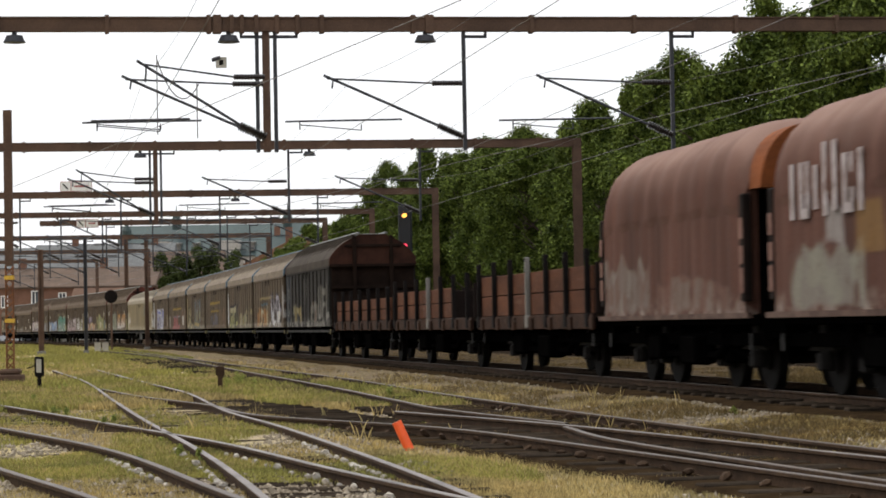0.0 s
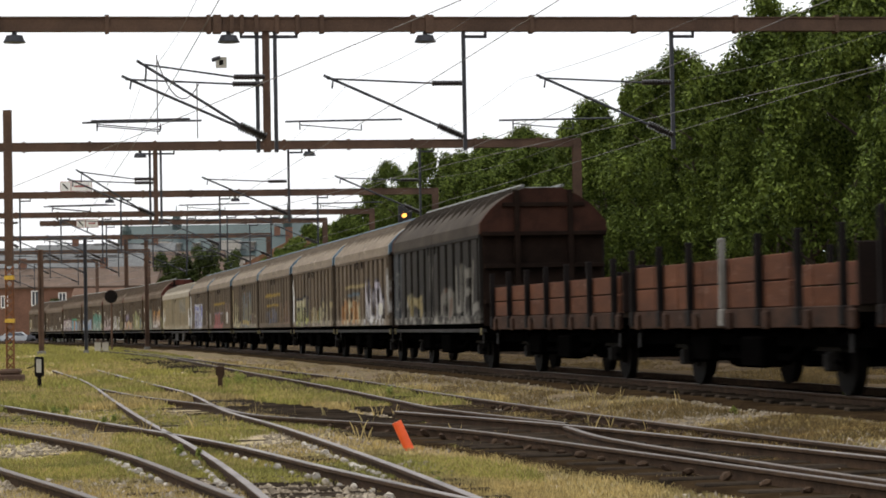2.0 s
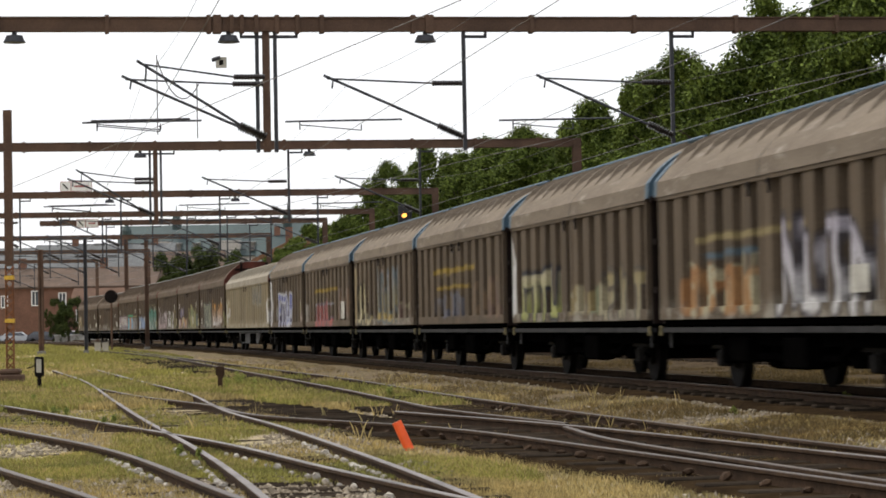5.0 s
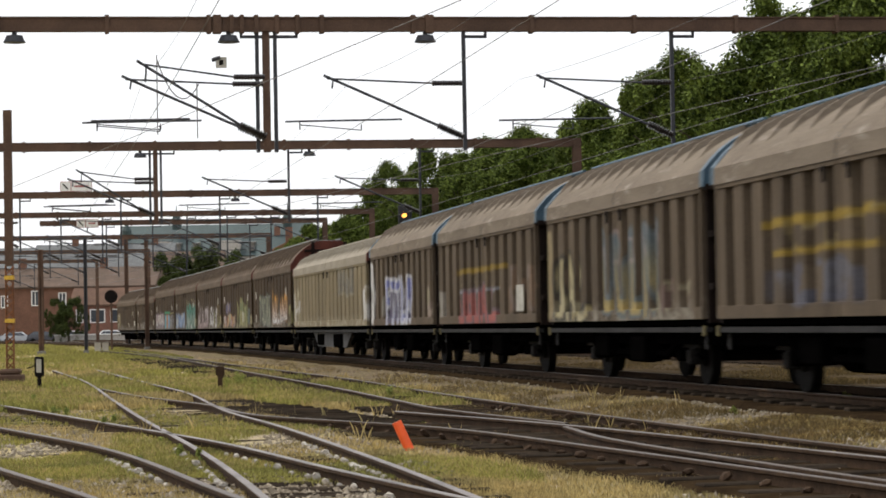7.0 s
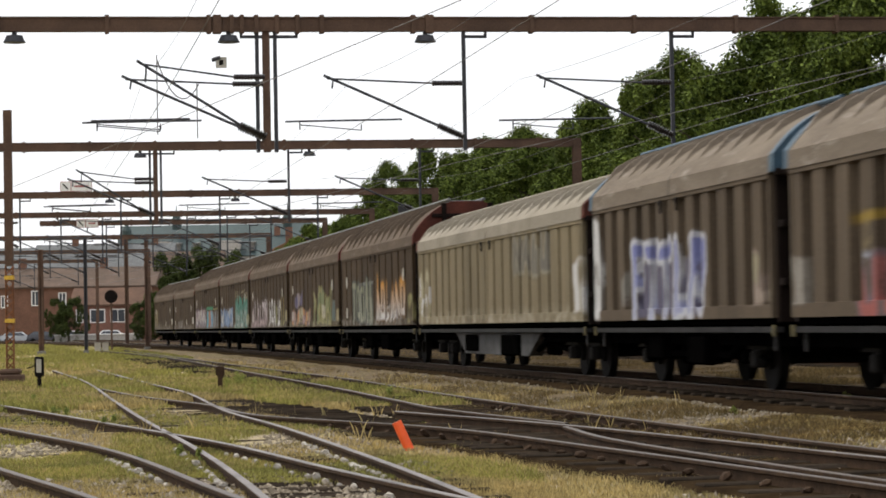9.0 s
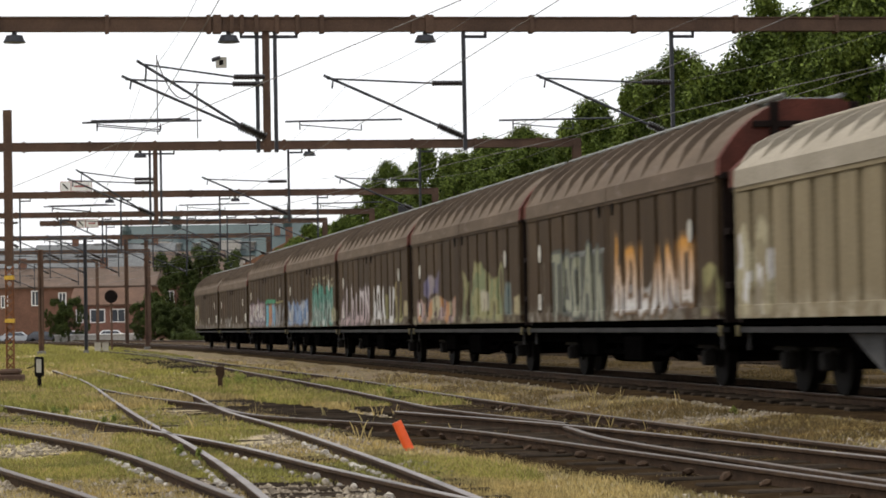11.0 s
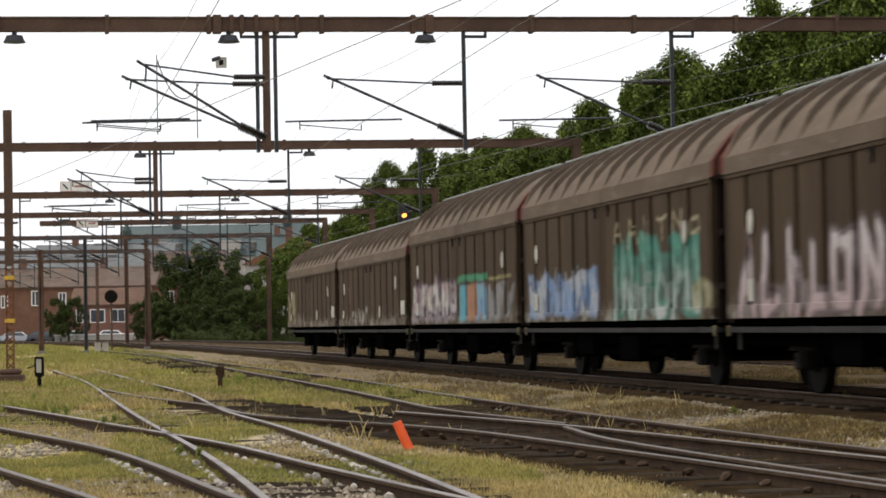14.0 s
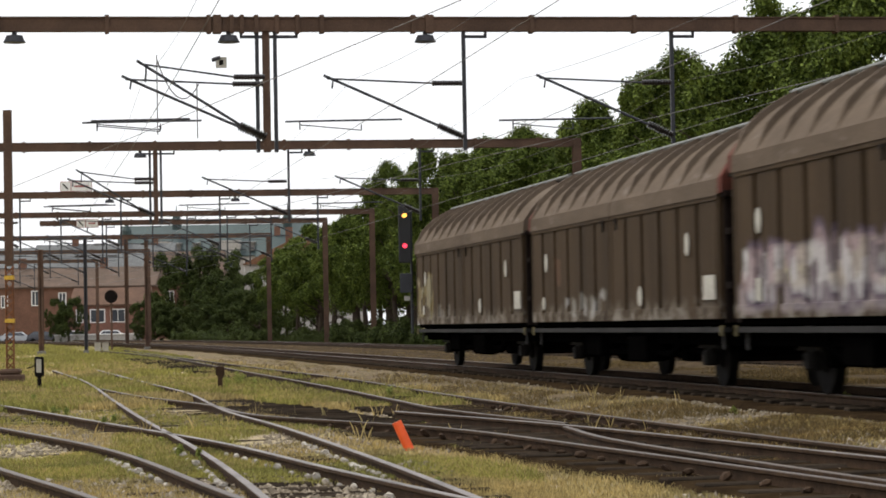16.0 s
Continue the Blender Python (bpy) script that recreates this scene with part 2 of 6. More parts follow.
def ground_material():
    m, t, b = nodes_of("dry_grass_and_gravel")
    big = tex(t, 0.33, 7, 0.72, (1, 0.45, 1), space="World")
    mid = tex(t, 1.3, 7, 0.75, (1, 0.4, 1), (3, 1, 0), space="World")
    fine = tex(t, 13.0, 5, 0.85, space="World")
    soil = ramp(t, fine, [(0.3, (0.18, 0.138, 0.085)), (0.5, (0.33, 0.265, 0.17)), (0.68, (0.56, 0.49, 0.37))])
    straw = ramp(t, fine, [(0.3, (0.25, 0.19, 0.085)), (0.68, (0.5, 0.41, 0.2))])
    green = ramp(t, fine, [(0.3, (0.16, 0.15, 0.042)), (0.7, (0.34, 0.305, 0.105))])
    col = mix(t, ramp(t, mid, [(0.42, (0, 0, 0)), (0.58, (1, 1, 1))]), soil, straw)
    col = mix(t, ramp(t, big, [(0.45, (0, 0, 0)), (0.6, (0.8, 0.8, 0.8))]), col, green)
    bare = tex(t, 0.8, 6, 0.75, (1, 0.4, 1), (11, 4, 2), space="World")
    col = mix(t, ramp(t, bare, [(0.54, (0, 0, 0)), (0.62, (0.85, 0.85, 0.85))]), col, ramp(t, fine, [(0.3, (0.15, 0.105, 0.065)), (0.55, (0.3, 0.225, 0.15)), (0.72, (0.58, 0.5, 0.4))]))
    # rust and brake dust lie thicker beside the main line
    g = add(t, "ShaderNodeNewGeometry")
    sep = add(t, "ShaderNodeSeparateXYZ")
    t.links.new(g.outputs["Position"], sep.inputs[0])
    across = math_node(t, "ADD", sep.outputs[0], math_node(t, "MULTIPLY", math_node(t, "SUBTRACT", sep.outputs[1], 61.3), 0.1745))
    ragged = math_node(t, "ADD", across, math_node(t, "MULTIPLY", math_node(t, "SUBTRACT", mid, 0.5), 3.0))
    dust = math_node(t, "MULTIPLY", math_node(t, "ADD", ragged, 4.6), 0.45, True)
    brown = ramp(t, fine, [(0.3, (0.055, 0.037, 0.021)), (0.5, (0.105, 0.075, 0.043)), (0.7, (0.21, 0.16, 0.1))])
    col = mix(t, math_node(t, "MULTIPLY", dust, 0.85), col, brown)
    t.links.new(col, b.inputs["Base Color"])
    b.inputs["Roughness"].default_value = 0.95
    b.inputs["Specular IOR Level"].default_value = 0.1
    bump(t, b, fine, 0.9, 0.06)
    return m


def spread(lo, hi, dense_lo, dense_hi, step, growth=1.35):
    out = [dense_lo + i * step for i in range(int((dense_hi - dense_lo) / step) + 1)]
    d, v = step, out[-1]
    while v < hi:
        d *= growth
        v += d
        out.append(v)
    d, v = step, out[0]
    while v > lo:
        d *= growth
        v -= d
        out.insert(0, v)
    return out


def make_ground():
    bm = fresh()
    xs = spread(-2600, 2600, -14, 14, 0.5)
    ys = spread(-1200, 3800, 12, 90, 0.6, 1.2)
    grid_sheet(bm, [[(x, y, ground_z(x, y)) for x in xs] for y in ys])
    ob = part("ground", bm, ground_material())
    tagged(ob, "dry yellow grass, weeds and gravel of a rail yard", "ground", kind="structure")
    for p in ob.data.polygons:
        p.use_smooth = True


make_ground()


# ---- tracks ----
def smooth_line(points, step=0.6):
    """A smooth curve through a few points, in even steps."""
    pts = [Vector((*p, 0)) for p in points]
    pts = [pts[0] * 2 - pts[1]] + pts + [pts[-1] * 2 - pts[-2]]
    dense = []
    for i in range(1, len(pts) - 2):
        p0, p1, p2, p3 = pts[i - 1:i + 3]
        n = max(4, int((p2 - p1).length / 0.3))
        for k in range(n):
            u = k / n
            dense.append(0.5 * ((2 * p1) + (p2 - p0) * u + (2 * p0 - 5 * p1 + 4 * p2 - p3) * u * u + (3 * p1 - p0 - 3 * p2 + p3) * u ** 3))
    dense.append(pts[-2])
    out, acc = [dense[0]], 0.0
    for a, b in zip(dense, dense[1:]):
        acc += (b - a).length
        if acc >= step:
            out.append(b)
            acc = 0.0
    return out


RAIL = [(-0.07, -0.16), (0.07, -0.16), (0.07, -0.148), (0.012, -0.125), (0.012, -0.045), (0.034, -0.032), (0.034, -0.006), (0.028, 0.0), (-0.028, 0.0), (-0.034, -0.006), (-0.034, -0.032), (-0.012, -0.045), (-0.012, -0.125), (-0.07, -0.148)]


def lay_rail(track, line, top, head_mat=None):
    """One rail with its worn running surface."""
    bm, head = fresh(), fresh()
    rows, strips = [], []
    for i, p in enumerate(line):
        d = (line[min(i + 1, len(line) - 1)] - line[max(i - 1, 0)]).normalized()
        n = Vector((-d.y, d.x, 0))
        rows.append([p + n * a + Vector((0, 0, top + b)) for a, b in RAIL + RAIL[:1]])
        strips.append([p + n * a + Vector((0, 0, top + b)) for a, b in ((-0.034, -0.004), (-0.03, 0.003), (0.03, 0.003), (0.034, -0.004))])
    grid_sheet(bm, rows)
    grid_sheet(head, strips)
    rail = part("rail", bm, M_RAIL, track)
    part("rail_head", head, head_mat or M_RAILTOP, rail, "worn steel running surface")
    return rail


def sleeper_mesh(length):
    bm = fresh()
    box(bm, (-length / 2, -0.12, -0.15), (length / 2, 0.12, 0.0), 0.015)
    me = bpy.data.meshes.new("sleeper")
    bm.to_mesh(me)
    bm.free()
    me.materials.append(M_SLEEPER)
    return me


def lay_sleepers(track, line, top, length, shift=0.0, spacing=0.62, limit=300, lo=0.0, hi=140.0):
    me = sleeper_mesh(length)
    rng = random.Random(len(line))
    acc, made = 0.0, 0
    for a, b in zip(line, line[1:]):
        acc += (b - a).length
        if acc < spacing or made >= limit or not lo < b.y < hi:
            continue
        acc = 0.0
        d = (b - a).normalized()
        n = Vector((-d.y, d.x, 0))
        ob = new("sleeper", me)
        ob.parent = track
        ob.matrix_basis = Matrix.Translation(b + n * shift + Vector((rng.uniform(-0.02, 0.02), rng.uniform(-0.03, 0.03), top - 0.105 + rng.uniform(-0.012, 0.008)))) @ Matrix.Rotation(math.atan2(n.y, n.x) + rng.uniform(-0.03, 0.03), 4, "Z")
        made += 1


LOW = -0.2     # rail top of the yard tracks


def yard_track(label, rails, sleeper_rail, shift, length=2.5, heads=()):
    tr = thing("track", label, "railway track", "yard tracks", "structure")
    for i, r in enumerate(rails):
        lay_rail(tr, smooth_line(r), LOW, heads[i] if heads else None)
    lay_sleepers(tr, smooth_line(rails[sleeper_rail], 0.1), LOW, length, shift)
    return tr


def make_tracks():
    dark = surface("oily_dark_ballast", (0.036, 0.024, 0.013), (0.012, 0.008, 0.005), rough=0.95, scale=2.2, space="World", fine=22, relief=0.9)
    bed = surface("brown_track_ballast", (0.085, 0.063, 0.04), (0.035, 0.026, 0.018), rough=0.95, scale=1.4, space="World", fine=20, relief=0.9)
    ballast_bed(smooth_line([(-3.3, 42.0), (-1.0, 33.2), (0.9, 28.7), (2.6, 23.2), (3.9, 18.0), (5.4, 11.0)]), -0.325, 1.5, dark, "oily dark ballast under the turnout")
    ballast_bed(smooth_line([(-14.6, 120.0), (-7.2, 81.0), (-3.2, 59.0), (-0.75, 44.0), (1.3, 33.5), (3.5, 23.5), (5.9, 13.5)]), -0.325, 1.25, dark, "dark ballast under the curving track")
    ballast_bed([on_line(s * 1.0, HALF) for s in range(-260, 60)], -0.15, 2.1, dark, "sooty dark ballast of the main line")
    ballast_bed([on_line(s * 1.0, HALF + 8.6) for s in range(-260, 60)], -0.15, 2.2, bed, "brown ballast of the second main line")
    ballast_bed([on_line(s * 1.0, HALF + 4.4) for s in range(-260, 60)], -0.17, 2.5, bed, "brown cess ballast between the main lines")
    # turnout beside the main line
    turnout = yard_track("rusty turnout rails on wooden sleepers with a bright running rail",
               [[(-7.4, 53.5), (-5.7, 46.8), (-3.9, 41.0), (-2.67, 35.7), (-0.04, 30.2), (1.70, 24.2), (3.24, 18.4), (4.9, 12.2)],
                [(-0.73, 36.28), (1.45, 30.4), (3.89, 22.1), (6.6, 12.5)],
                [(1.43, 29.9), (1.83, 26.1), (3.35, 19.0), (5.1, 12.2)]], 0, 0.75, 2.6, (M_RAILRUST, M_RAILTOP, M_RAILRUST))
    near = smooth_line([(-2.67, 35.7), (-0.04, 30.2), (1.70, 24.2), (3.24, 18.4)], 0.1)
    rail_clips(turnout, near, -1, 17, 35, M_RAIL, 0.6, (0.07, 0.05, 0.035))
    curving = yard_track("rusty track curving beside the main line",
               [[(-20.2, 156.7), (-7.42, 86.6), (-2.61, 61.1), (-0.05, 45.0), (2.0, 33.7), (4.12, 23.4), (6.6, 13.5)],
                [(-21.6, 156.0), (-12.85, 113.7), (-6.23, 74.6), (-2.82, 54.4), (-0.84, 41.8), (-0.04, 36.9), (1.5, 30.9)]], 0, -0.72, 2.5, (M_RAILRUST, M_RAILRUST))
    rail_clips(curving, smooth_line([(-0.05, 45.0), (2.0, 33.7), (4.12, 23.4)], 0.1), -1, 27, 40, M_RAIL, 0.6, (0.07, 0.05, 0.05))
    grey = yard_track("grey overgrown track crossing through dry grass",
               [[(-11.2, 80.0), (-7.42, 60.7), (-5.11, 49.1), (-3.35, 37.9), (-2.07, 31.4), (-0.46, 22.2), (0.9, 13.5)],
                [(-12.6, 80.0), (-8.98, 62.0), (-6.05, 45.2), (-4.33, 35.4), (-2.2, 23.7), (-0.6, 13.5)]], 0, -0.72, 2.5)
    rail_clips(grey, smooth_line([(-3.35, 37.9), (-2.07, 31.4), (-0.46, 22.2)], 0.1), -1, 22, 29, M_CHALK, 0.30)
    rail_clips(grey, smooth_line([(-4.33, 35.4), (-2.2, 23.7), (-0.6, 13.5)], 0.1), -1, 17, 28, M_CHALK, 0.30)
    siding = yard_track("rusty overgrown siding with pale clips on its sleepers",
               [[(-11.2, 53.0), (-7.7, 43.0), (-4.48, 33.4), (-2.4, 27.1), (-0.94, 21.7), (1.4, 13.5)],
                [(-12.6, 52.0), (-9.0, 41.6), (-5.88, 32.8), (-3.49, 26.0), (-1.69, 19.0), (0.0, 12.5)]], 1, 0.72, 2.5, (M_RAILTOP, M_RAILRUST))
    rail_clips(siding, smooth_line([(-5.88, 32.8), (-3.49, 26.0), (-1.69, 19.0)], 0.1), -1, 21.5, 26, M_CHALK, 0.30)
    rail_clips(siding, smooth_line([(-2.4, 27.1), (-0.94, 21.7), (1.4, 13.5)], 0.1), -1, 17, 27, M_CHALK, 0.34)
    tr = thing("track", "half-buried rail end in the grass", "railway track", "yard tracks", "structure")
    lay_rail(tr, smooth_line([(-6.3, 29.5), (-4.1, 22.9), (-2.69, 18.8), (-1.2, 14.0)]), LOW, M_RAILRUST)
    # main line under the train and the one behind it
    for off, label in ((HALF, "main line track in dark ballast under the train"), (HALF + 8.6, "second main line track beyond the train")):
        tr = thing("track", label, "railway track", "main tracks", "structure")
        for e in (-0.75, 0.75):
            lay_rail(tr, [on_line(s * 2.0, off + e) for s in range(-140, 30)], 0.0, M_RAILRUST)
        lay_sleepers(tr, [on_line(s * 0.1, off) for s in range(-1500, 300)], 0.0, 2.5, limit=290, hi=215)


def ballast_bed(line, top, half_w, material, label):
    """Stony bed under a track: a low shoulder that follows it."""
    bm = fresh()
    rows = []
    for i, p in enumerate(line):
        d = (line[min(i + 1, len(line) - 1)] - line[max(i - 1, 0)]).normalized()
        n = Vector((-d.y, d.x, 0))
        row = []
        for k in range(9):
            u = k / 4 - 1
            q = p + n * u * half_w * (1 + 0.12 * noise.noise((p.x, p.y * 0.7, u)))
            h = top if abs(u) < 0.8 else -0.48
            row.append((q.x, q.y, h + 0.018 * noise.noise((q.x * 3, q.y * 2, 1.0))))
        rows.append(row)
    grid_sheet(bm, rows)
    ob = part("ballast_bed", bm, material)
    tagged(ob, label, "ballast", kind="structure")
    for f in ob.data.polygons:
        f.use_smooth = True


def rail_clips(track, line, side, lo, hi, material, spacing=0.3, size=(0.042, 0.03, 0.034)):
    bm = fresh()
    bmesh.ops.create_icosphere(bm, subdivisions=1, radius=1.0)
    for v in bm.verts:
        k = 1 + 0.35 * noise.noise(v.co * 1.7)
        v.co = Vector((v.co.x * size[0], v.co.y * size[1], v.co.z * size[2])) * k
    first = None
    rng = random.Random(3)
    acc = 0.0
    for a, b in zip(line, line[1:]):
        acc += (b - a).length
        if acc < spacing or not lo < b.y < hi:
            continue
        acc = 0.0
        d = (b - a).normalized()
        n = Vector((-d.y, d.x, 0))
        ob = part("rail_clip", bm, material, track, "pale stone-crusted rail clip" if material is M_CHALK else "") if first is None else share(first)
        first = first or ob
        p = b + n * side * rng.uniform(0.10, 0.125)
        ob.matrix_basis = pose(p.x, p.y, LOW - 0.085 + rng.uniform(-0.02, 0.012), rng.uniform(-40, 40), rng.uniform(-40, 40), math.degrees(math.atan2(n.y, n.x)) + rng.uniform(-20, 20)) @ Matrix.Scale(rng.uniform(0.7, 1.2), 4)


# ---- the train ----
def wheelset_mesh():
    bm = fresh()
    rod(bm, (0, -0.85, 0), (0, 0.85, 0), 0.08, n=10)
    for e in (-1, 1):
        rod(bm, (0, e * 0.68, 0), (0, e * 0.70, 0), 0.49, n=24)
        rod(bm, (0, e * 0.70, 0), (0, e * 0.82, 0), 0.455, n=24)
        rod(bm, (0, e * 0.82, 0), (0, e * 0.86, 0), 0.16, n=12)
    me = bpy.data.meshes.new("wheelset")
    bm.to_mesh(me)
    bm.free()
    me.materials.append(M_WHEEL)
    return me


WHEELSET = wheelset_mesh()
WAGONS = []      # (thing, middle along the train, half of the wheel spread)
WHEELS = []      # (wheelset, its place on the wagon)


def running_gear(w, half, axles):
    """Frame, wheels, springs, buffers and brake gear of a wagon."""
    bm = fresh()
    for e in (-0.9, 0.9):
        box(bm, (-half, e - 0.05, 0.74), (half, e + 0.05, 0.98))
    for x in (-half + 0.1, -half * 0.5, 0, half * 0.5, half - 0.1):
        box(bm, (x - 0.1, -1.25, 0.76), (x + 0.1, 1.25, 0.97))
    box(bm, (-half + 0.05, -1.37, 0.97), (half - 0.05, 1.37, 1.11))
    for e in (-1.15, 1.15):
        prism_side = [(-half * 0.62, 0.9), (half * 0.62, 0.9), (half * 0.42, 0.5), (-half * 0.42, 0.5)]
        for (xa, za), (xb, zb) in zip(prism_side[1:], prism_side[2:] + prism_side[:1]):
            rod(bm, (xa, e, za), (xb, e, zb), 0.06, n=6)
        box(bm, (-half + 0.03, e - 0.03, 0.66), (half - 0.03, e + 0.03, 0.84))
        box(bm, (half * 0.12, e - 0.25, 0.36), (half * 0.3, e + 0.1, 0.8), 0.03)
        box(bm, (-half * 0.36, e - 0.2, 0.42), (-half * 0.2, e + 0.06, 0.8), 0.03)
    box(bm, (-half * 0.93, -0.5, 0.5), (half * 0.93, 0.5, 0.78), 0.05)
    for k in (-0.55, -0.12, 0.2, 0.48):
        rod(bm, (half * k, -1.0, 0.62), (half * (k + 0.2), -1.0, 0.44), 0.035, n=6)
        box(bm, (half * k - 0.12, -1.1, 0.38), (half * k + 0.12, -0.8, 0.7), 0.03)
    rod(bm, (-half * 0.28, -0.75, 0.5), (-half * 0.02, -0.75, 0.5), 0.19, n=10)
    part("underframe", bm, M_UNDER, w, "steel underframe with the shade in its black colour")
    gear, buffer_bm = None, None
    for x in axles:
        o = new("wheelset", WHEELSET)
        o.parent = w
        o.location = (x, 0, 0.455)
        WHEELS.append((o, x))
        for e in (-1.0, 1.0):
            if gear is None:
                bm = fresh()
                prism(bm, [(-0.04, 0.95), (0.04, 0.95), (0.04, 0.35), (-0.04, 0.35)], -0.16, 0.16)
                box(bm, (-0.13, -0.11, 0.33), (0.13, 0.09, 0.58), 0.03)
                for k in range(4):
                    box(bm, (-0.6 + 0.09 * k, -0.06, 0.6 + 0.03 * k), (0.6 - 0.09 * k, 0.06, 0.628 + 0.03 * k))
                for k in (-0.6, 0.6):
                    rod(bm, (k, 0, 0.6), (k * 1.1, 0, 0.86), 0.03, n=6)
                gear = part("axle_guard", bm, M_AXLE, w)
                o2 = gear
            else:
                o2 = share(gear)
            o2.location = (x, e, 0)
    for ex in (-1, 1):
        for ey in (-0.875, 0.875):
            if buffer_bm is None:
                bm = fresh()
                rod(bm, (0, 0, 0), (0.3, 0, 0), 0.1, n=12)
                rod(bm, (0.3, 0, 0), (0.34, 0, 0), 0.22, n=16)
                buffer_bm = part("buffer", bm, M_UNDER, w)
                o = buffer_bm
            else:
                o = share(buffer_bm)
            o.matrix_basis = pose(ex * half, ey, 0.98, 0, 0, 0 if ex > 0 else 180)
    for ex in (-1, 1):
        bm = fresh()
        rod(bm, (ex * half, 0, 0.98), (ex * (half + 0.3), 0, 0.9), 0.05, n=8)
        part("coupling", bm, M_UNDER, w, "black screw coupling")
        bm = fresh()
        rod(bm, (ex * (half - 0.05), -0.55, 0.95), (ex * (half + 0.2), -0.5, 0.6), 0.03, n=8)
        part("air_hose", bm, M_UNDER, w, "hanging black air hose")
    for x in (-half + 0.35, half - 0.35):
        bm = fresh()
        box(bm, (x - 0.04, -1.36, 0.6), (x + 0.04, -1.33, 0.84))
        part("step", bm, M_SILL, w, "pale chipped steel corner step")


def roof_curve(gutter, top, flat):
    """The near half of a wagon's roof from gutter to ridge, as y, z."""
    out = [(-HALF - 0.03, gutter - 0.03), (-HALF - 0.015, gutter + 0.22)]
    for k in range(1, 8):
        f = k / 7
        a = f * math.pi / 2
        y = -HALF + (HALF - flat) * (0.55 * f + 0.45 * (1 - math.cos(a)))
        z = gutter + 0.22 + (top - gutter - 0.22) * (0.55 * f + 0.45 * math.sin(a))
        out.append((y, z))
    return out


def lattice(x, z, seed):
    """Smooth value noise on a unit lattice, 0 to 1, for arrays."""
    xi, zi = np.floor(x), np.floor(z)
    fx, fz = x - xi, z - zi
    fx, fz = fx * fx * (3 - 2 * fx), fz * fz * (3 - 2 * fz)

    def at(a, b):
        v = np.sin(a * 127.1 + b * 311.7 + seed * 74.7) * 43758.5453
        return v - np.floor(v)

    return (at(xi, zi) * (1 - fx) + at(xi + 1, zi) * fx) * (1 - fz) + (at(xi, zi + 1) * (1 - fx) + at(xi + 1, zi + 1) * fx) * fz


# strokes of abstract sprayed signs in a unit cell; they spell nothing
SIGNS = (((0.1, 0, 0.2, 1), (0.2, 1, 0.8, 0.1), (0.8, 0.1, 0.9, 1)), ((0.2, 0, 0.2, 1), (0.2, 0.05, 0.85, 0.1)), ((0.15, 1, 0.2, 0.1), (0.2, 0.1, 0.8, 0.1), (0.8, 0.1, 0.85, 1)),
         ((0.1, 0, 0.5, 1), (0.5, 1, 0.9, 0), (0.3, 0.4, 0.7, 0.4)), ((0.5, 0, 0.5, 1), (0.1, 0.95, 0.9, 1)), ((0.2, 0, 0.15, 1), (0.15, 1, 0.8, 0.9), (0.2, 0.5, 0.7, 0.5)),
         ((0.15, 0.1, 0.15, 0.9), (0.15, 0.9, 0.8, 0.9), (0.8, 0.9, 0.85, 0.1), (0.85, 0.1, 0.15, 0.1)), ((0.3, 0, 0.35, 1), (0.65, 0.6, 0.7, 0)))


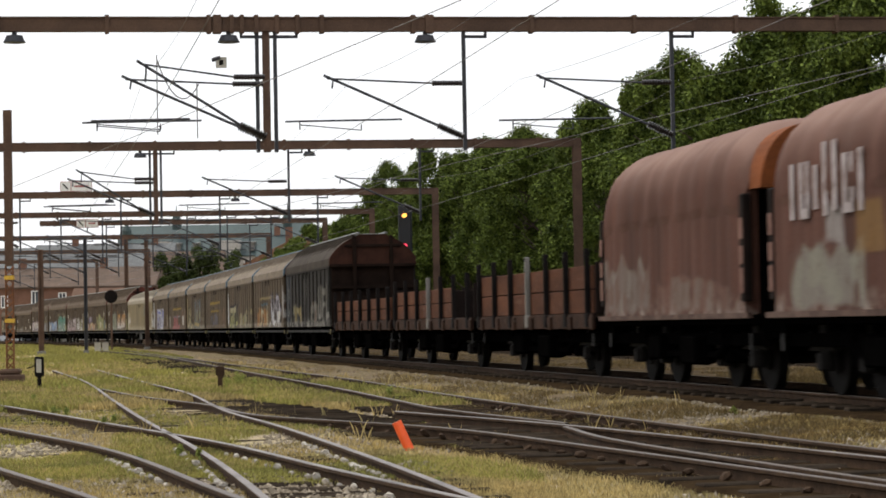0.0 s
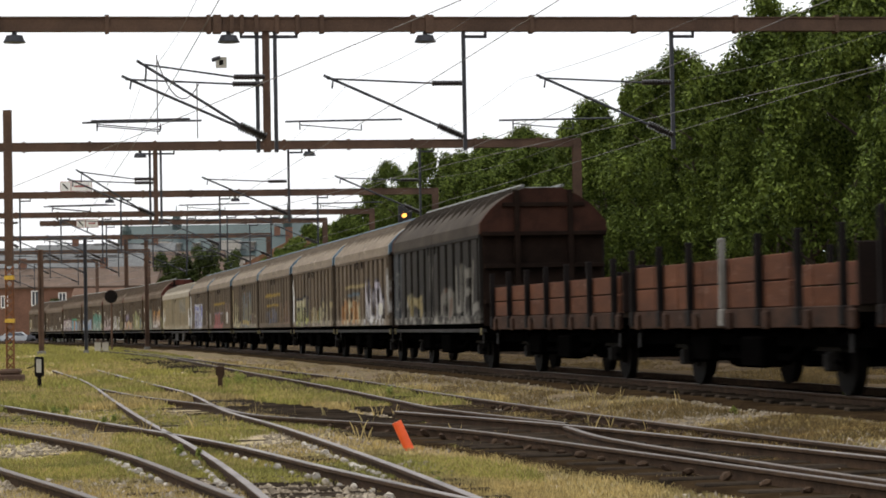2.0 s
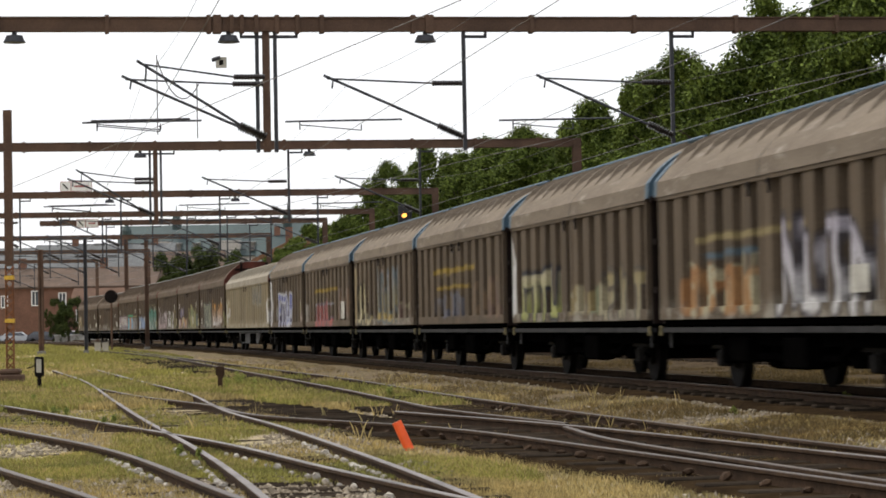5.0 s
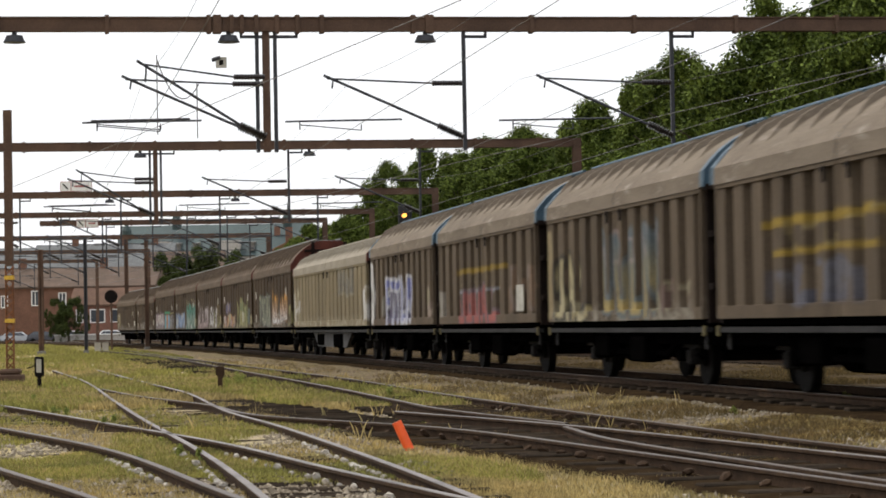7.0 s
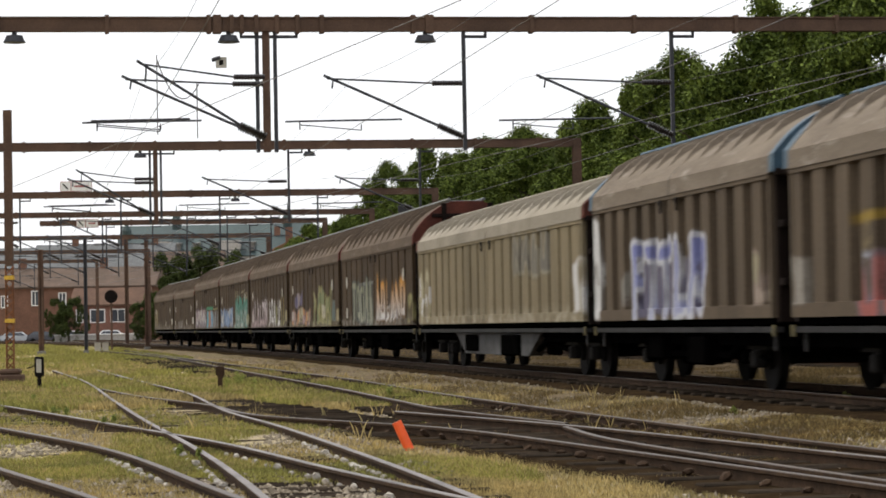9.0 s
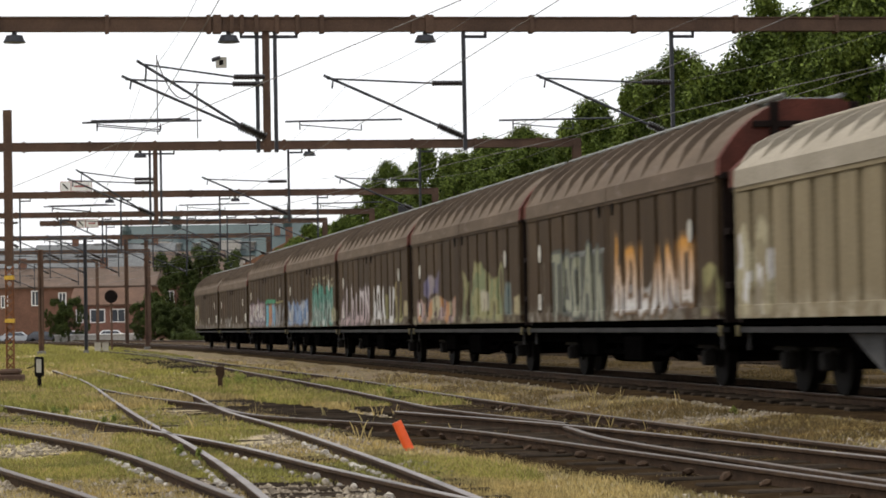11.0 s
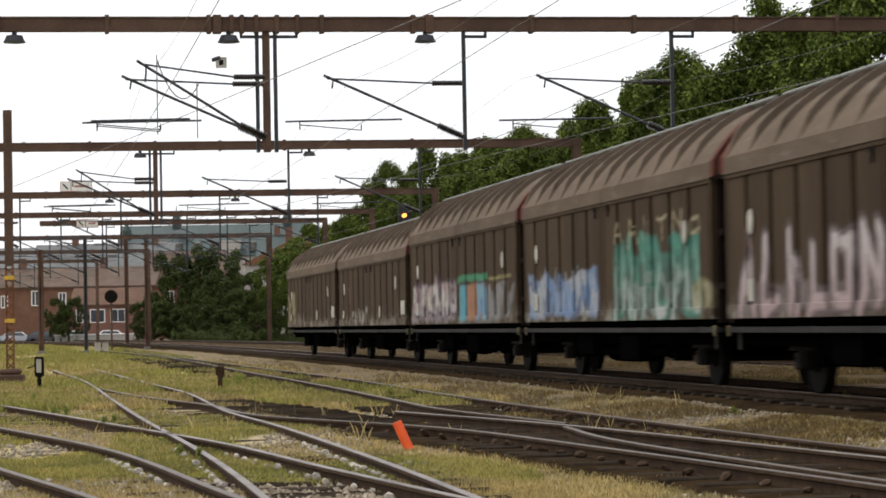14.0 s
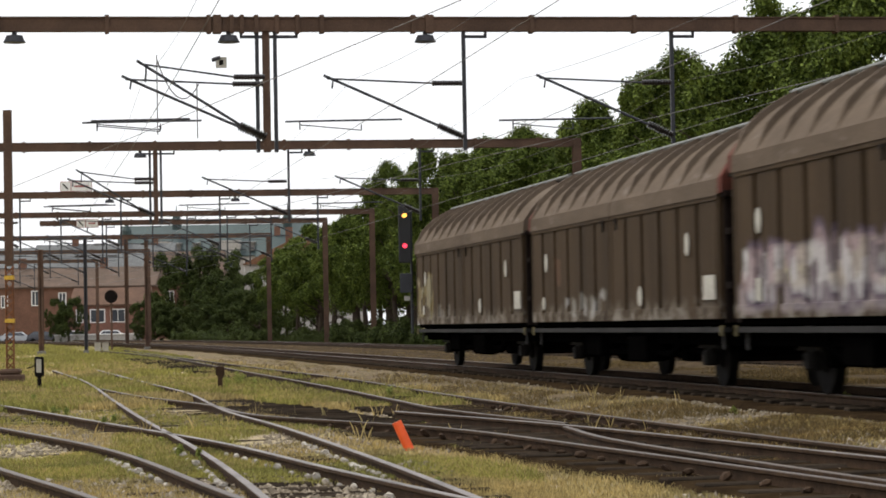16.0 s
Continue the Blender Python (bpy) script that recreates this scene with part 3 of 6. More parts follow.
def spray(art, X, Z):
    """Colour and cover of the spray paint at each point of a wall."""
    col = np.zeros(X.shape + (3,))
    cov = np.zeros(X.shape)

    def lay(mask, tone):
        mask = np.clip(mask, 0, 1)
        tone = np.asarray(tone, float)
        keep = cov * (1 - mask)
        total = keep + mask
        k = np.where(total > 1e-6, mask / np.maximum(total, 1e-6), 0)[..., None]
        col[:] = col * (1 - k) + tone * k
        cov[:] = total

    for kind, x0, x1, z0, z1, tones, strength, seed in art:
        wx = X + (lattice(X * 2.1, Z * 2.1, seed) - 0.5) * 0.26
        wz = Z + (lattice(X * 1.7 + 9, Z * 2.3, seed + 3) - 0.5) * (0.07 if kind == "bar" else 0.16)
        a, b = np.array(tones[0]), np.array(tones[-1])
        f = np.clip((Z - z0) / (z1 - z0), 0, 1)[..., None]
        if kind == "bar":
            inside = np.minimum(np.minimum(wx - x0, x1 - wx) / 0.1, np.minimum(wz - z0, z1 - wz) / 0.06)
            lay(np.clip(inside, 0, 1) * strength, a * (1 - f) + b * f)
        elif kind == "patches":
            w = max(0.3, (x1 - x0) / 14)
            cell = np.floor((wx - x0) / w + 0.8 * lattice(X * 0.9, Z * 3.0, seed)) * 3.7 + np.floor((wz - z0) / 0.42 + lattice(X * 3, Z * 0.5, seed + 1)) * 1.9
            pick = (np.sin(cell * 12.9 + seed) * 43758.5) % 1.0
            top = z1 - 0.32 * (z1 - z0) * lattice(X / (w * 1.4), X * 0, seed + 5) ** 2
            inside = np.minimum(np.minimum(wx - x0, x1 - wx) / 0.12, np.minimum(wz - z0, top - wz) / 0.08)
            tone = np.array(tones)[np.minimum((pick * len(tones)).astype(int), len(tones) - 1)]
            hole = np.clip((lattice(X * 2.6 + 4, Z * 1.5, seed + 7) - 0.16) * 8, 0.1, 1)
            lay(np.clip(inside, 0, 1) * strength * hole, tone)
        else:
            n = max(1, round((x1 - x0) / 1.0))
            cw = (x1 - x0) / n
            rng = random.Random(seed)
            dist = np.full(X.shape, 9.0)
            for i in range(n):
                lift, drop = rng.uniform(-0.08, 0.12), rng.uniform(-0.05, 0.05)
                for ax, az, bx, bz in rng.choice(SIGNS):
                    p = (x0 + (i + 0.08 + 0.84 * ax) * cw, z0 + drop + (z1 - z0 + lift) * az)
                    q = (x0 + (i + 0.08 + 0.84 * bx) * cw, z0 + drop + (z1 - z0 + lift) * bz)
                    dx, dz = q[0] - p[0], q[1] - p[1]
                    u = np.clip(((wx - p[0]) * dx + (wz - p[1]) * dz) / (dx * dx + dz * dz), 0, 1)
                    dist = np.minimum(dist, np.hypot(wx - p[0] - u * dx, wz - p[1] - u * dz))
            fat = 0.13 if kind == "letters" else 0.055
            if len(tones) > 2:
                lay((fat + 0.10 - dist) / 0.05 * strength, tones[1])
            lay(np.clip((fat - dist) / 0.05, 0, 1) * strength, a * (1 - f) + b * f)
    return col, cov


def wall_sheet(name, parent, material, x0, x1, z0, z1, side, pitch, depth, duty, art):
    """A corrugated door with flat ribs, foot rail and rims; spray paint lies on the sheet."""
    n = max(2, round((x1 - x0) / pitch))
    w = (x1 - x0) / n
    prof = []
    for i in range(n):
        a = x0 + i * w
        edge = 0.0 if i else -0.012
        prof += [(a, edge), (a + 0.1, edge), (a + 0.102, 0.0), (a + w * duty, 0.0), (a + w * duty + 0.05, depth), (a + w - 0.07, depth)]
    prof += [(x1 - 0.1, -0.012), (x1, -0.012)]
    if art:
        fine = []
        for (xa, da), (xb, db) in zip(prof, prof[1:]):
            k = max(1, math.ceil((xb - xa) / 0.08))
            fine += [(xa + (xb - xa) * i / k, da + (db - da) * i / k) for i in range(k)]
        prof = fine + prof[-1:]
        zs = [z0 - 0.06, z0, z0 + 0.06, z0 + 0.125] + [z0 + 0.13 + 0.05 * i for i in range(int((z1 - z0 - 0.2) / 0.05))] + [z1 - 0.05, z1 - 0.045, z1 + 0.02]
    else:
        zs = [z0 - 0.06, z0 + 0.125, z0 + 0.13, z1 - 0.05, z1 - 0.045, z1 + 0.02]
    verts, faces = [], []
    y = side * HALF
    for z in zs:
        flat = z < z0 + 0.128 or z > z1 - 0.048
        verts += [(x, y - side * (-0.018 if flat else d), z) for x, d in prof]
    m = len(prof)
    for r in range(len(zs) - 1):
        for c in range(m - 1):
            i = r * m + c
            faces.append((i, i + 1, i + m + 1, i + m) if side < 0 else (i, i + m, i + m + 1, i + 1))
    # turned edges of the sheet
    for r in (0, len(zs) - 1):
        base = len(verts)
        verts += [(x, y - side * 0.07, zs[r]) for x, d in prof]
        faces += [(r * m + c, base + c, base + c + 1, r * m + c + 1) for c in range(m - 1)]
    for c in (0, m - 1):
        base = len(verts)
        verts += [(prof[c][0], y - side * 0.09, z) for z in zs]
        faces += [(r * m + c, (r + 1) * m + c, base + r + 1, base + r) for r in range(len(zs) - 1)]
    me = bpy.data.meshes.new(name)
    me.from_pydata(verts, [], faces)
    me.materials.append(material)
    layer = me.color_attributes.new("spray", "FLOAT_COLOR", "POINT")
    data = np.zeros((len(verts), 4))
    if art:
        P = np.array(verts)
        c, k = spray(art, P[:, 0], P[:, 2])
        data[:, :3], data[:, 3] = c, k
    layer.data.foreach_set("color", data.ravel().astype(np.float32))
    ob = new(name, me)
    ob.parent = parent
    return ob


def van(label, s_back, s_front, wall, roof_mat, end_mat, ridge_mat, gutter=3.08, top=4.02, doors=2, pitch=0.66, depth=0.11, axles=None, plates=(), group="sliding-wall wagons", duty=0.42, shaded_end=None, art=(), rib_from=2):
    """A sliding-wall wagon: doors, curved roof, end walls, ridge, running gear."""
    half = (s_front - s_back) / 2 - 0.17
    w = thing("freight_wagon", label, "freight wagon", group)
    if axles is None:
        axles = (-half + 2.35, half - 2.35)
    running_gear(w, half - 0.02, axles)
    curve = roof_curve(gutter, top, 0.42)
    dl = (2 * half - 0.24) / doors
    for side in (-1, 1):
        for k in range(doors):
            x0 = -half + 0.12 + k * dl
            door = wall_sheet("door", w, wall, x0 + 0.015, x0 + dl - 0.015, 1.12, gutter - 0.05, side, pitch, depth, duty, art if side < 0 else ())
            if side < 0:
                bm = fresh()
                hx = x0 + (dl - 0.5 if k == 0 else 0.5)
                box(bm, (hx - 0.025, -HALF - 0.05, gutter - 0.30), (hx + 0.025, -HALF - 0.02, gutter - 0.08), 0.01)
                box(bm, (hx - 0.1, -HALF - 0.05, gutter - 0.16), (hx + 0.03, -HALF - 0.02, gutter - 0.1), 0.01)
                part("latch", bm, M_STAKE, door, "black steel door latch")
            # ribbed curved roof half of the door
            bm = fresh()
            cols = []
            n = max(3, round(dl / (pitch * 1.0)))
            for i in range(n):
                a = x0 + 0.015 + i * (dl - 0.03) / n
                ww = (dl - 0.03) / n
                cols += [(a, 0), (a + 0.03, 0.09), (a + 0.12, 0.09), (a + 0.15, 0.0), (a + ww - 0.03, 0.0)]
            cols.append((x0 + dl - 0.015, 0))
            rows = []
            for j, (y, z) in enumerate(curve):
                lift = 0 if j < rib_from else 0.5 if j == rib_from else 1
                rows.append([(x, side * -(y - d * lift * 0.7), z + d * lift * 0.8) for x, d in cols])
            grid_sheet(bm, rows)
            part("roof_panel", bm, roof_mat, w)
        bm = fresh()
        a, b = sorted((side * (HALF - 0.12), side * (HALF - 0.02)))
        box(bm, (-half + 0.05, a, 0.855), (half - 0.05, b, 0.935))
        part("sill", bm, M_SILL, w, "grimy grey sill beam")
        for x in (-half + 0.12, half - 0.12):
            bm = fresh()
            box(bm, (x - 0.04, side * (HALF - 0.005) - 0.02, 0.8), (x + 0.04, side * (HALF - 0.005) + 0.02, 0.96), 0.01)
            part("corner_mark", bm, M_MARK, w, "scuffed yellow-white corner mark")
    outline = [(-y, z) for y, z in curve]
    full = [(-HALF, 1.0), (HALF, 1.0)] + outline + [(-y, z) for y, z in outline[::-1]]
    for ex in (-1, 1):
        bm = fresh()
        a, b = sorted((ex * (half - 0.03), ex * (half - 0.13)))
        box(bm, (a, -HALF * 0.955, 1.0), (b, HALF * 0.955, gutter + 0.02))
        # lower end is coloured darker than its gable to stand for gap shade
        end = part("end_wall", bm, shaded_end or M_DARK_END, w)
        bm = fresh()
        a, b = sorted((ex * (half + 0.09), ex * (half - 0.13)))
        prism(bm, [(y * 1.0, z + 0.02) for y, z in full[2:]], a, b)
        part("end_gable", bm, end_mat, w)
        brace_mat = shaded_end or M_DARK_END
        for y in (-0.62, 0.62):
            bm = fresh()
            c, d = sorted((ex * (half - 0.03), ex * (half + 0.17)))
            box(bm, (c, y - 0.06, 1.0), (d, y + 0.06, top - 0.03), 0.01)
            part("brace", bm, brace_mat, end)
        for z, wid in ((1.55, HALF * 0.95), (2.35, HALF * 0.95), (gutter - 0.02, HALF), (top - 0.36, 0.95)):
            bm = fresh()
            c, d = sorted((ex * (half - 0.03), ex * (half + 0.15)))
            box(bm, (c, -wid, z - 0.05), (d, wid, z + 0.05), 0.01)
            part("brace", bm, brace_mat, end)
    bm = fresh()
    box(bm, (-half - 0.05, -0.44, top - 0.05), (half + 0.05, 0.44, top + 0.04), 0.02)
    for e in (-0.46, 0.46):
        rod(bm, (-half - 0.08, e, top + 0.07), (half + 0.08, e, top + 0.07), 0.04, n=8)
    part("ridge", bm, ridge_mat, w, "ridge cap with round door rails")
    for x0, x1, z0, z1 in plates:
        bm = fresh()
        if x1 - x0 < 0.25 and z1 - z0 < 1:
            rod(bm, (0, -HALF - 0.03, 0), (0, -HALF - 0.019, 0), 0.5, n=16)
            for v in bm.verts:
                v.co = Vector(((x0 + x1) / 2 + v.co.x * (x1 - x0) * 1.3, v.co.y, (z0 + z1) / 2 + v.co.z * (z1 - z0) * 1.05))
        else:
            box(bm, (x0, -HALF - 0.03, z0), (x1, -HALF - 0.019, z1))
        part("plate", bm, M_LABEL, w, "off-white marking plate")
    WAGONS.append((w, (s_front + s_back) / 2, max(abs(a) for a in axles)))
    return w


def stake_wagon(label, s_back, s_front, wall_top, pale_at=None, boards=(0.0, 1.0)):
    half = (s_front - s_back) / 2
    w = thing("stake_wagon", label, "freight wagon", "low-sided stake wagons")
    running_gear(w, half - 0.02, (-half + 2.2, half - 2.2))
    bm = fresh()
    box(bm, (-half + 0.06, -1.355, 1.115), (half - 0.06, 1.355, 1.2))
    part("floor", bm, M_SLEEPER, w, "dark plank loading floor")
    for side in (-1, 1):
        bm = fresh()
        a, b = sorted((side * 1.36, side * 1.44))
        box(bm, (-half + 0.05, a, 0.92), (half - 0.05, b, 1.2), 0.01)
        part("side_beam", bm, M_RUSTY, w, "rusty steel side beam")
        n = 6
        x_lo, x_hi = -half + 0.15 + boards[0] * 2 * half, -half - 0.15 + boards[1] * 2 * half
        for k in range(n):
            x0 = x_lo + k * (x_hi - x_lo) / n
            x1 = x0 + (x_hi - x_lo) / n - 0.04
            rows_ = 2
            for r in range(rows_):
                z0 = 1.2 + r * (wall_top - 1.2) / rows_
                bm = fresh()
                a, b = sorted((side * 1.33, side * 1.39))
                box(bm, (x0, a, z0 + 0.01), (x1, b, z0 + (wall_top - 1.2) / rows_ - 0.01), 0.012)
                part("side_board", bm, M_PLANK, w)
        for k in range(n + 1):
            x = -half + 0.35 + k * (2 * half - 0.7) / n
            bm = fresh()
            a, b = sorted((side * 1.40, side * 1.50))
            hi = wall_top + 0.3
            pale = side < 0 and pale_at == k
            box(bm, (x - 0.038, a, 1.0), (x + 0.038, b, hi), 0.012)
            box(bm, (x - 0.11, a, 0.95), (x + 0.11, b, 1.2), 0.015)
            part("stake", bm, M_PALE if pale else M_STAKE, w, "pale painted stake" if pale else "")
            bm = fresh()
            box(bm, (x + 0.2, side * 1.46 - 0.03, 0.9), (x + 0.5, side * 1.46 + 0.03, 1.16), 0.02)
            part("stake_bracket", bm, M_RUSTY, w)
    for ex in (-1, 1):
        bm = fresh()
        a, b = sorted((ex * (half - 0.02), ex * (half - 0.1)))
        box(bm, (a, -1.36, 1.2), (b, 1.36, wall_top + 0.05), 0.015)
        for y in (-0.8, 0, 0.8):
            c, d = sorted((ex * (half - 0.02), ex * (half + 0.05)))
            box(bm, (c, y - 0.05, 1.05), (d, y + 0.05, wall_top))
        part("end_board", bm, M_DARK_END, w, "dark rusty steel end board")
    WAGONS.append((w, (s_front + s_back) / 2, half - 2.2))
    return w


def hood_wagon(label, s_back, s_front, logo=False):
    half = (s_front - s_back) / 2
    w = thing("hood_wagon", label, "freight wagon", "telescopic hood wagons")
    running_gear(w, half - 0.02, (-half + 1.2, -half + 3.0, half - 3.0, half - 1.2))
    top = 4.0
    outline = []
    for k in range(25):
        a = math.pi * k / 24
        outline.append((HALF * math.copysign(abs(math.cos(a)) ** 0.55, math.cos(a)), 2.75 + (top - 2.75) * math.sin(a) ** 0.8))
    full = [(-HALF, 1.12 + 0.06 * k) for k in range(27)] + outline[::-1] + [(HALF, 1.12)]
    rows = []
    n = 110
    for i in range(n + 1):
        x = -half + 0.34 + (2 * half - 0.68) * i / n
        e = min(x + half - 0.34, half - 0.34 - x)
        k = 1.0 if e > 0.75 else 0.80 + 0.20 * math.sqrt(max(0.0, 1 - (1 - e / 0.75) ** 2))
        dent = 0.014 * math.cos(x * 6.5) + 0.008 * math.cos(x * 2.9 + 1)
        seam = 2.62 + 0.07 * abs(math.sin(x * 3.3))
        rows.append([(x, y * (0.93 + 0.07 * k) + math.copysign(dent + (0.03 if seam < z < 3.6 else 0.0), y) * (1 if abs(y) > 0.6 else 0), 1.12 + (z - 1.12) * k + noise.noise((x * 1.7, y, z * 1.3)) * 0.02) for y, z in full])
    bm = fresh()
    grid_sheet(bm, rows)
    for r in (rows[0], rows[-1]):
        bm.faces.new([bm.verts.new(p) for p in r])
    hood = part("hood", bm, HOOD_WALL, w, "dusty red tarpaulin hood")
    for p in hood.data.polygons:
        p.use_smooth = True
    P = np.array([v.co[:] for v in hood.data.vertices])
    tone, cover = spray(HOOD_ART_LOGO if logo else HOOD_ART, P[:, 0], P[:, 2])
    data = np.zeros((len(P), 4))
    data[:, :3], data[:, 3] = tone, np.where(P[:, 1] < 0, cover, 0)
    hood.data.color_attributes.new("spray", "FLOAT_COLOR", "POINT").data.foreach_set("color", data.ravel().astype(np.float32))
    for ex in (-1, 1):
        bm = fresh()
        a, b = sorted((ex * (half - 0.2), ex * (half - 0.5)))
        box(bm, (a, -HALF * 0.84, 1.05), (b, HALF * 0.84, 3.0))
        # black colour stands for the shade between the hoods
        part("end_wall", bm, M_UNDER, w, "end wall coloured black for the shade of the gap")
        bm = fresh()
        a, b = sorted((ex * (half + (0.22 if ex > 0 else -0.1)), ex * (half - 0.5)))
        prism(bm, [(y * 0.93, 1.12 + (z - 1.12) * 0.955) for y, z in outline[::-1] if z > 2.9], a, b)
        part("end_arch", bm, M_ORANGE if ex > 0 else M_HOOD, w, "rusty orange end arch" if ex > 0 else "")
        bm = fresh()
        a, b = sorted((ex * (half - 0.42), ex * (half - 0.22)))
        box(bm, (a, -HALF - 0.03, 1.3), (b, -HALF + 0.1, 2.85), 0.02)
        bar = part("locking_bar", bm, M_DARK_END, w, "dark steel locking post")
        for z0, z1 in ((1.42, 1.78), (1.84, 2.1), (2.2, 2.5)):
            bm = fresh()
            box(bm, (a + 0.02, -HALF - 0.042, z0), (b - 0.02, -HALF - 0.028, z1), 0.004)
            part("reflector_plate", bm, M_RED_PALE, bar, "pale pink scuffed plate")
    bm = fresh()
    for side in (-1, 1):
        box(bm, (-half + 0.05, side * HALF - 0.04, 1.06), (half - 0.05, side * HALF + 0.035, 1.14))
    part("sill", bm, surface("rubbed_dull_red_sill", (0.12, 0.08, 0.065), (0.04, 0.025, 0.02), rough=0.8, scale=3), w, "scuffed pale red sill")
    if logo:
        x = -half + 1.3
        for i, (h, lo) in enumerate(((0.75, 0), (0.75, 0), (0.68, 0.1), (0.95, 0), (0.95, 0.05), (0.75, 0), (0.78, 0))):
            bm = fresh()
            box(bm, (x, -HALF - 0.04, 2.35 + lo), (x + 0.16, -HALF - 0.022, 2.35 + h), 0.005)
            if i in (1, 5):
                box(bm, (x, -HALF - 0.04, 2.35), (x + 0.42, -HALF - 0.022, 2.35 + 0.13))
                box(bm, (x + 0.3, -HALF - 0.04, 2.35), (x + 0.42, -HALF - 0.022, 2.35 + h))
            part("logo_bar", bm, M_LOGO, w, "faded white painted logo bar")
            x += 0.62 if i in (1, 5) else 0.4
    WAGONS.append((w, (s_front + s_back) / 2, half - 2.1))
    return w


M_RED_PALE = surface("scuffed_pink_paint", (0.22, 0.13, 0.105), (0.09, 0.045, 0.036), rough=0.75, scale=3)
M_LOGO = surface("faded_white_logo_paint", (0.38, 0.34, 0.34), (0.2, 0.16, 0.15), rough=0.75, scale=5)
# hood colour turns paler on its tilted and level faces
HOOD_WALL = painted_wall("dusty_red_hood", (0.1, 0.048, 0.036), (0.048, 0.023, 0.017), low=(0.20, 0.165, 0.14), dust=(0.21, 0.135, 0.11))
HOOD_ART = [("patches", -4.6, -1.0, 1.15, 2.2, ((0.16, 0.14, 0.12), (0.13, 0.105, 0.09), (0.12, 0.08, 0.065)), 0.75, 41), ("patches", -0.6, 4.4, 1.15, 1.75, ((0.15, 0.12, 0.10), (0.12, 0.07, 0.055)), 0.6, 42)]
HOOD_ART_LOGO = [("patches", -4.7, -1.6, 1.15, 2.05, ((0.17, 0.16, 0.13), (0.15, 0.135, 0.115)), 0.9, 44), ("patches", -3.2, -2.3, 1.95, 2.5, ((0.22, 0.2, 0.19), (0.2, 0.18, 0.17)), 0.8, 45), ("bar", -2.0, -0.8, 1.8, 2.5, ((0.17, 0.1, 0.035),), 0.6, 46)]
TAUPE, TAUPE_D = (0.108, 0.083, 0.059), (0.056, 0.043, 0.031)
BROWN, BROWN_D = (0.058, 0.039, 0.023), (0.029, 0.0195, 0.0118)
WHITE, PINK, BLUE, GREEN, OCHRE, BLACK = (0.46, 0.45, 0.44), (0.30, 0.225, 0.225), (0.14, 0.18, 0.32), (0.08, 0.25, 0.2), (0.23, 0.185, 0.09), (0.03, 0.03, 0.035)
CREAMY, ORANGE = (0.30, 0.27, 0.18), (0.32, 0.15, 0.06)


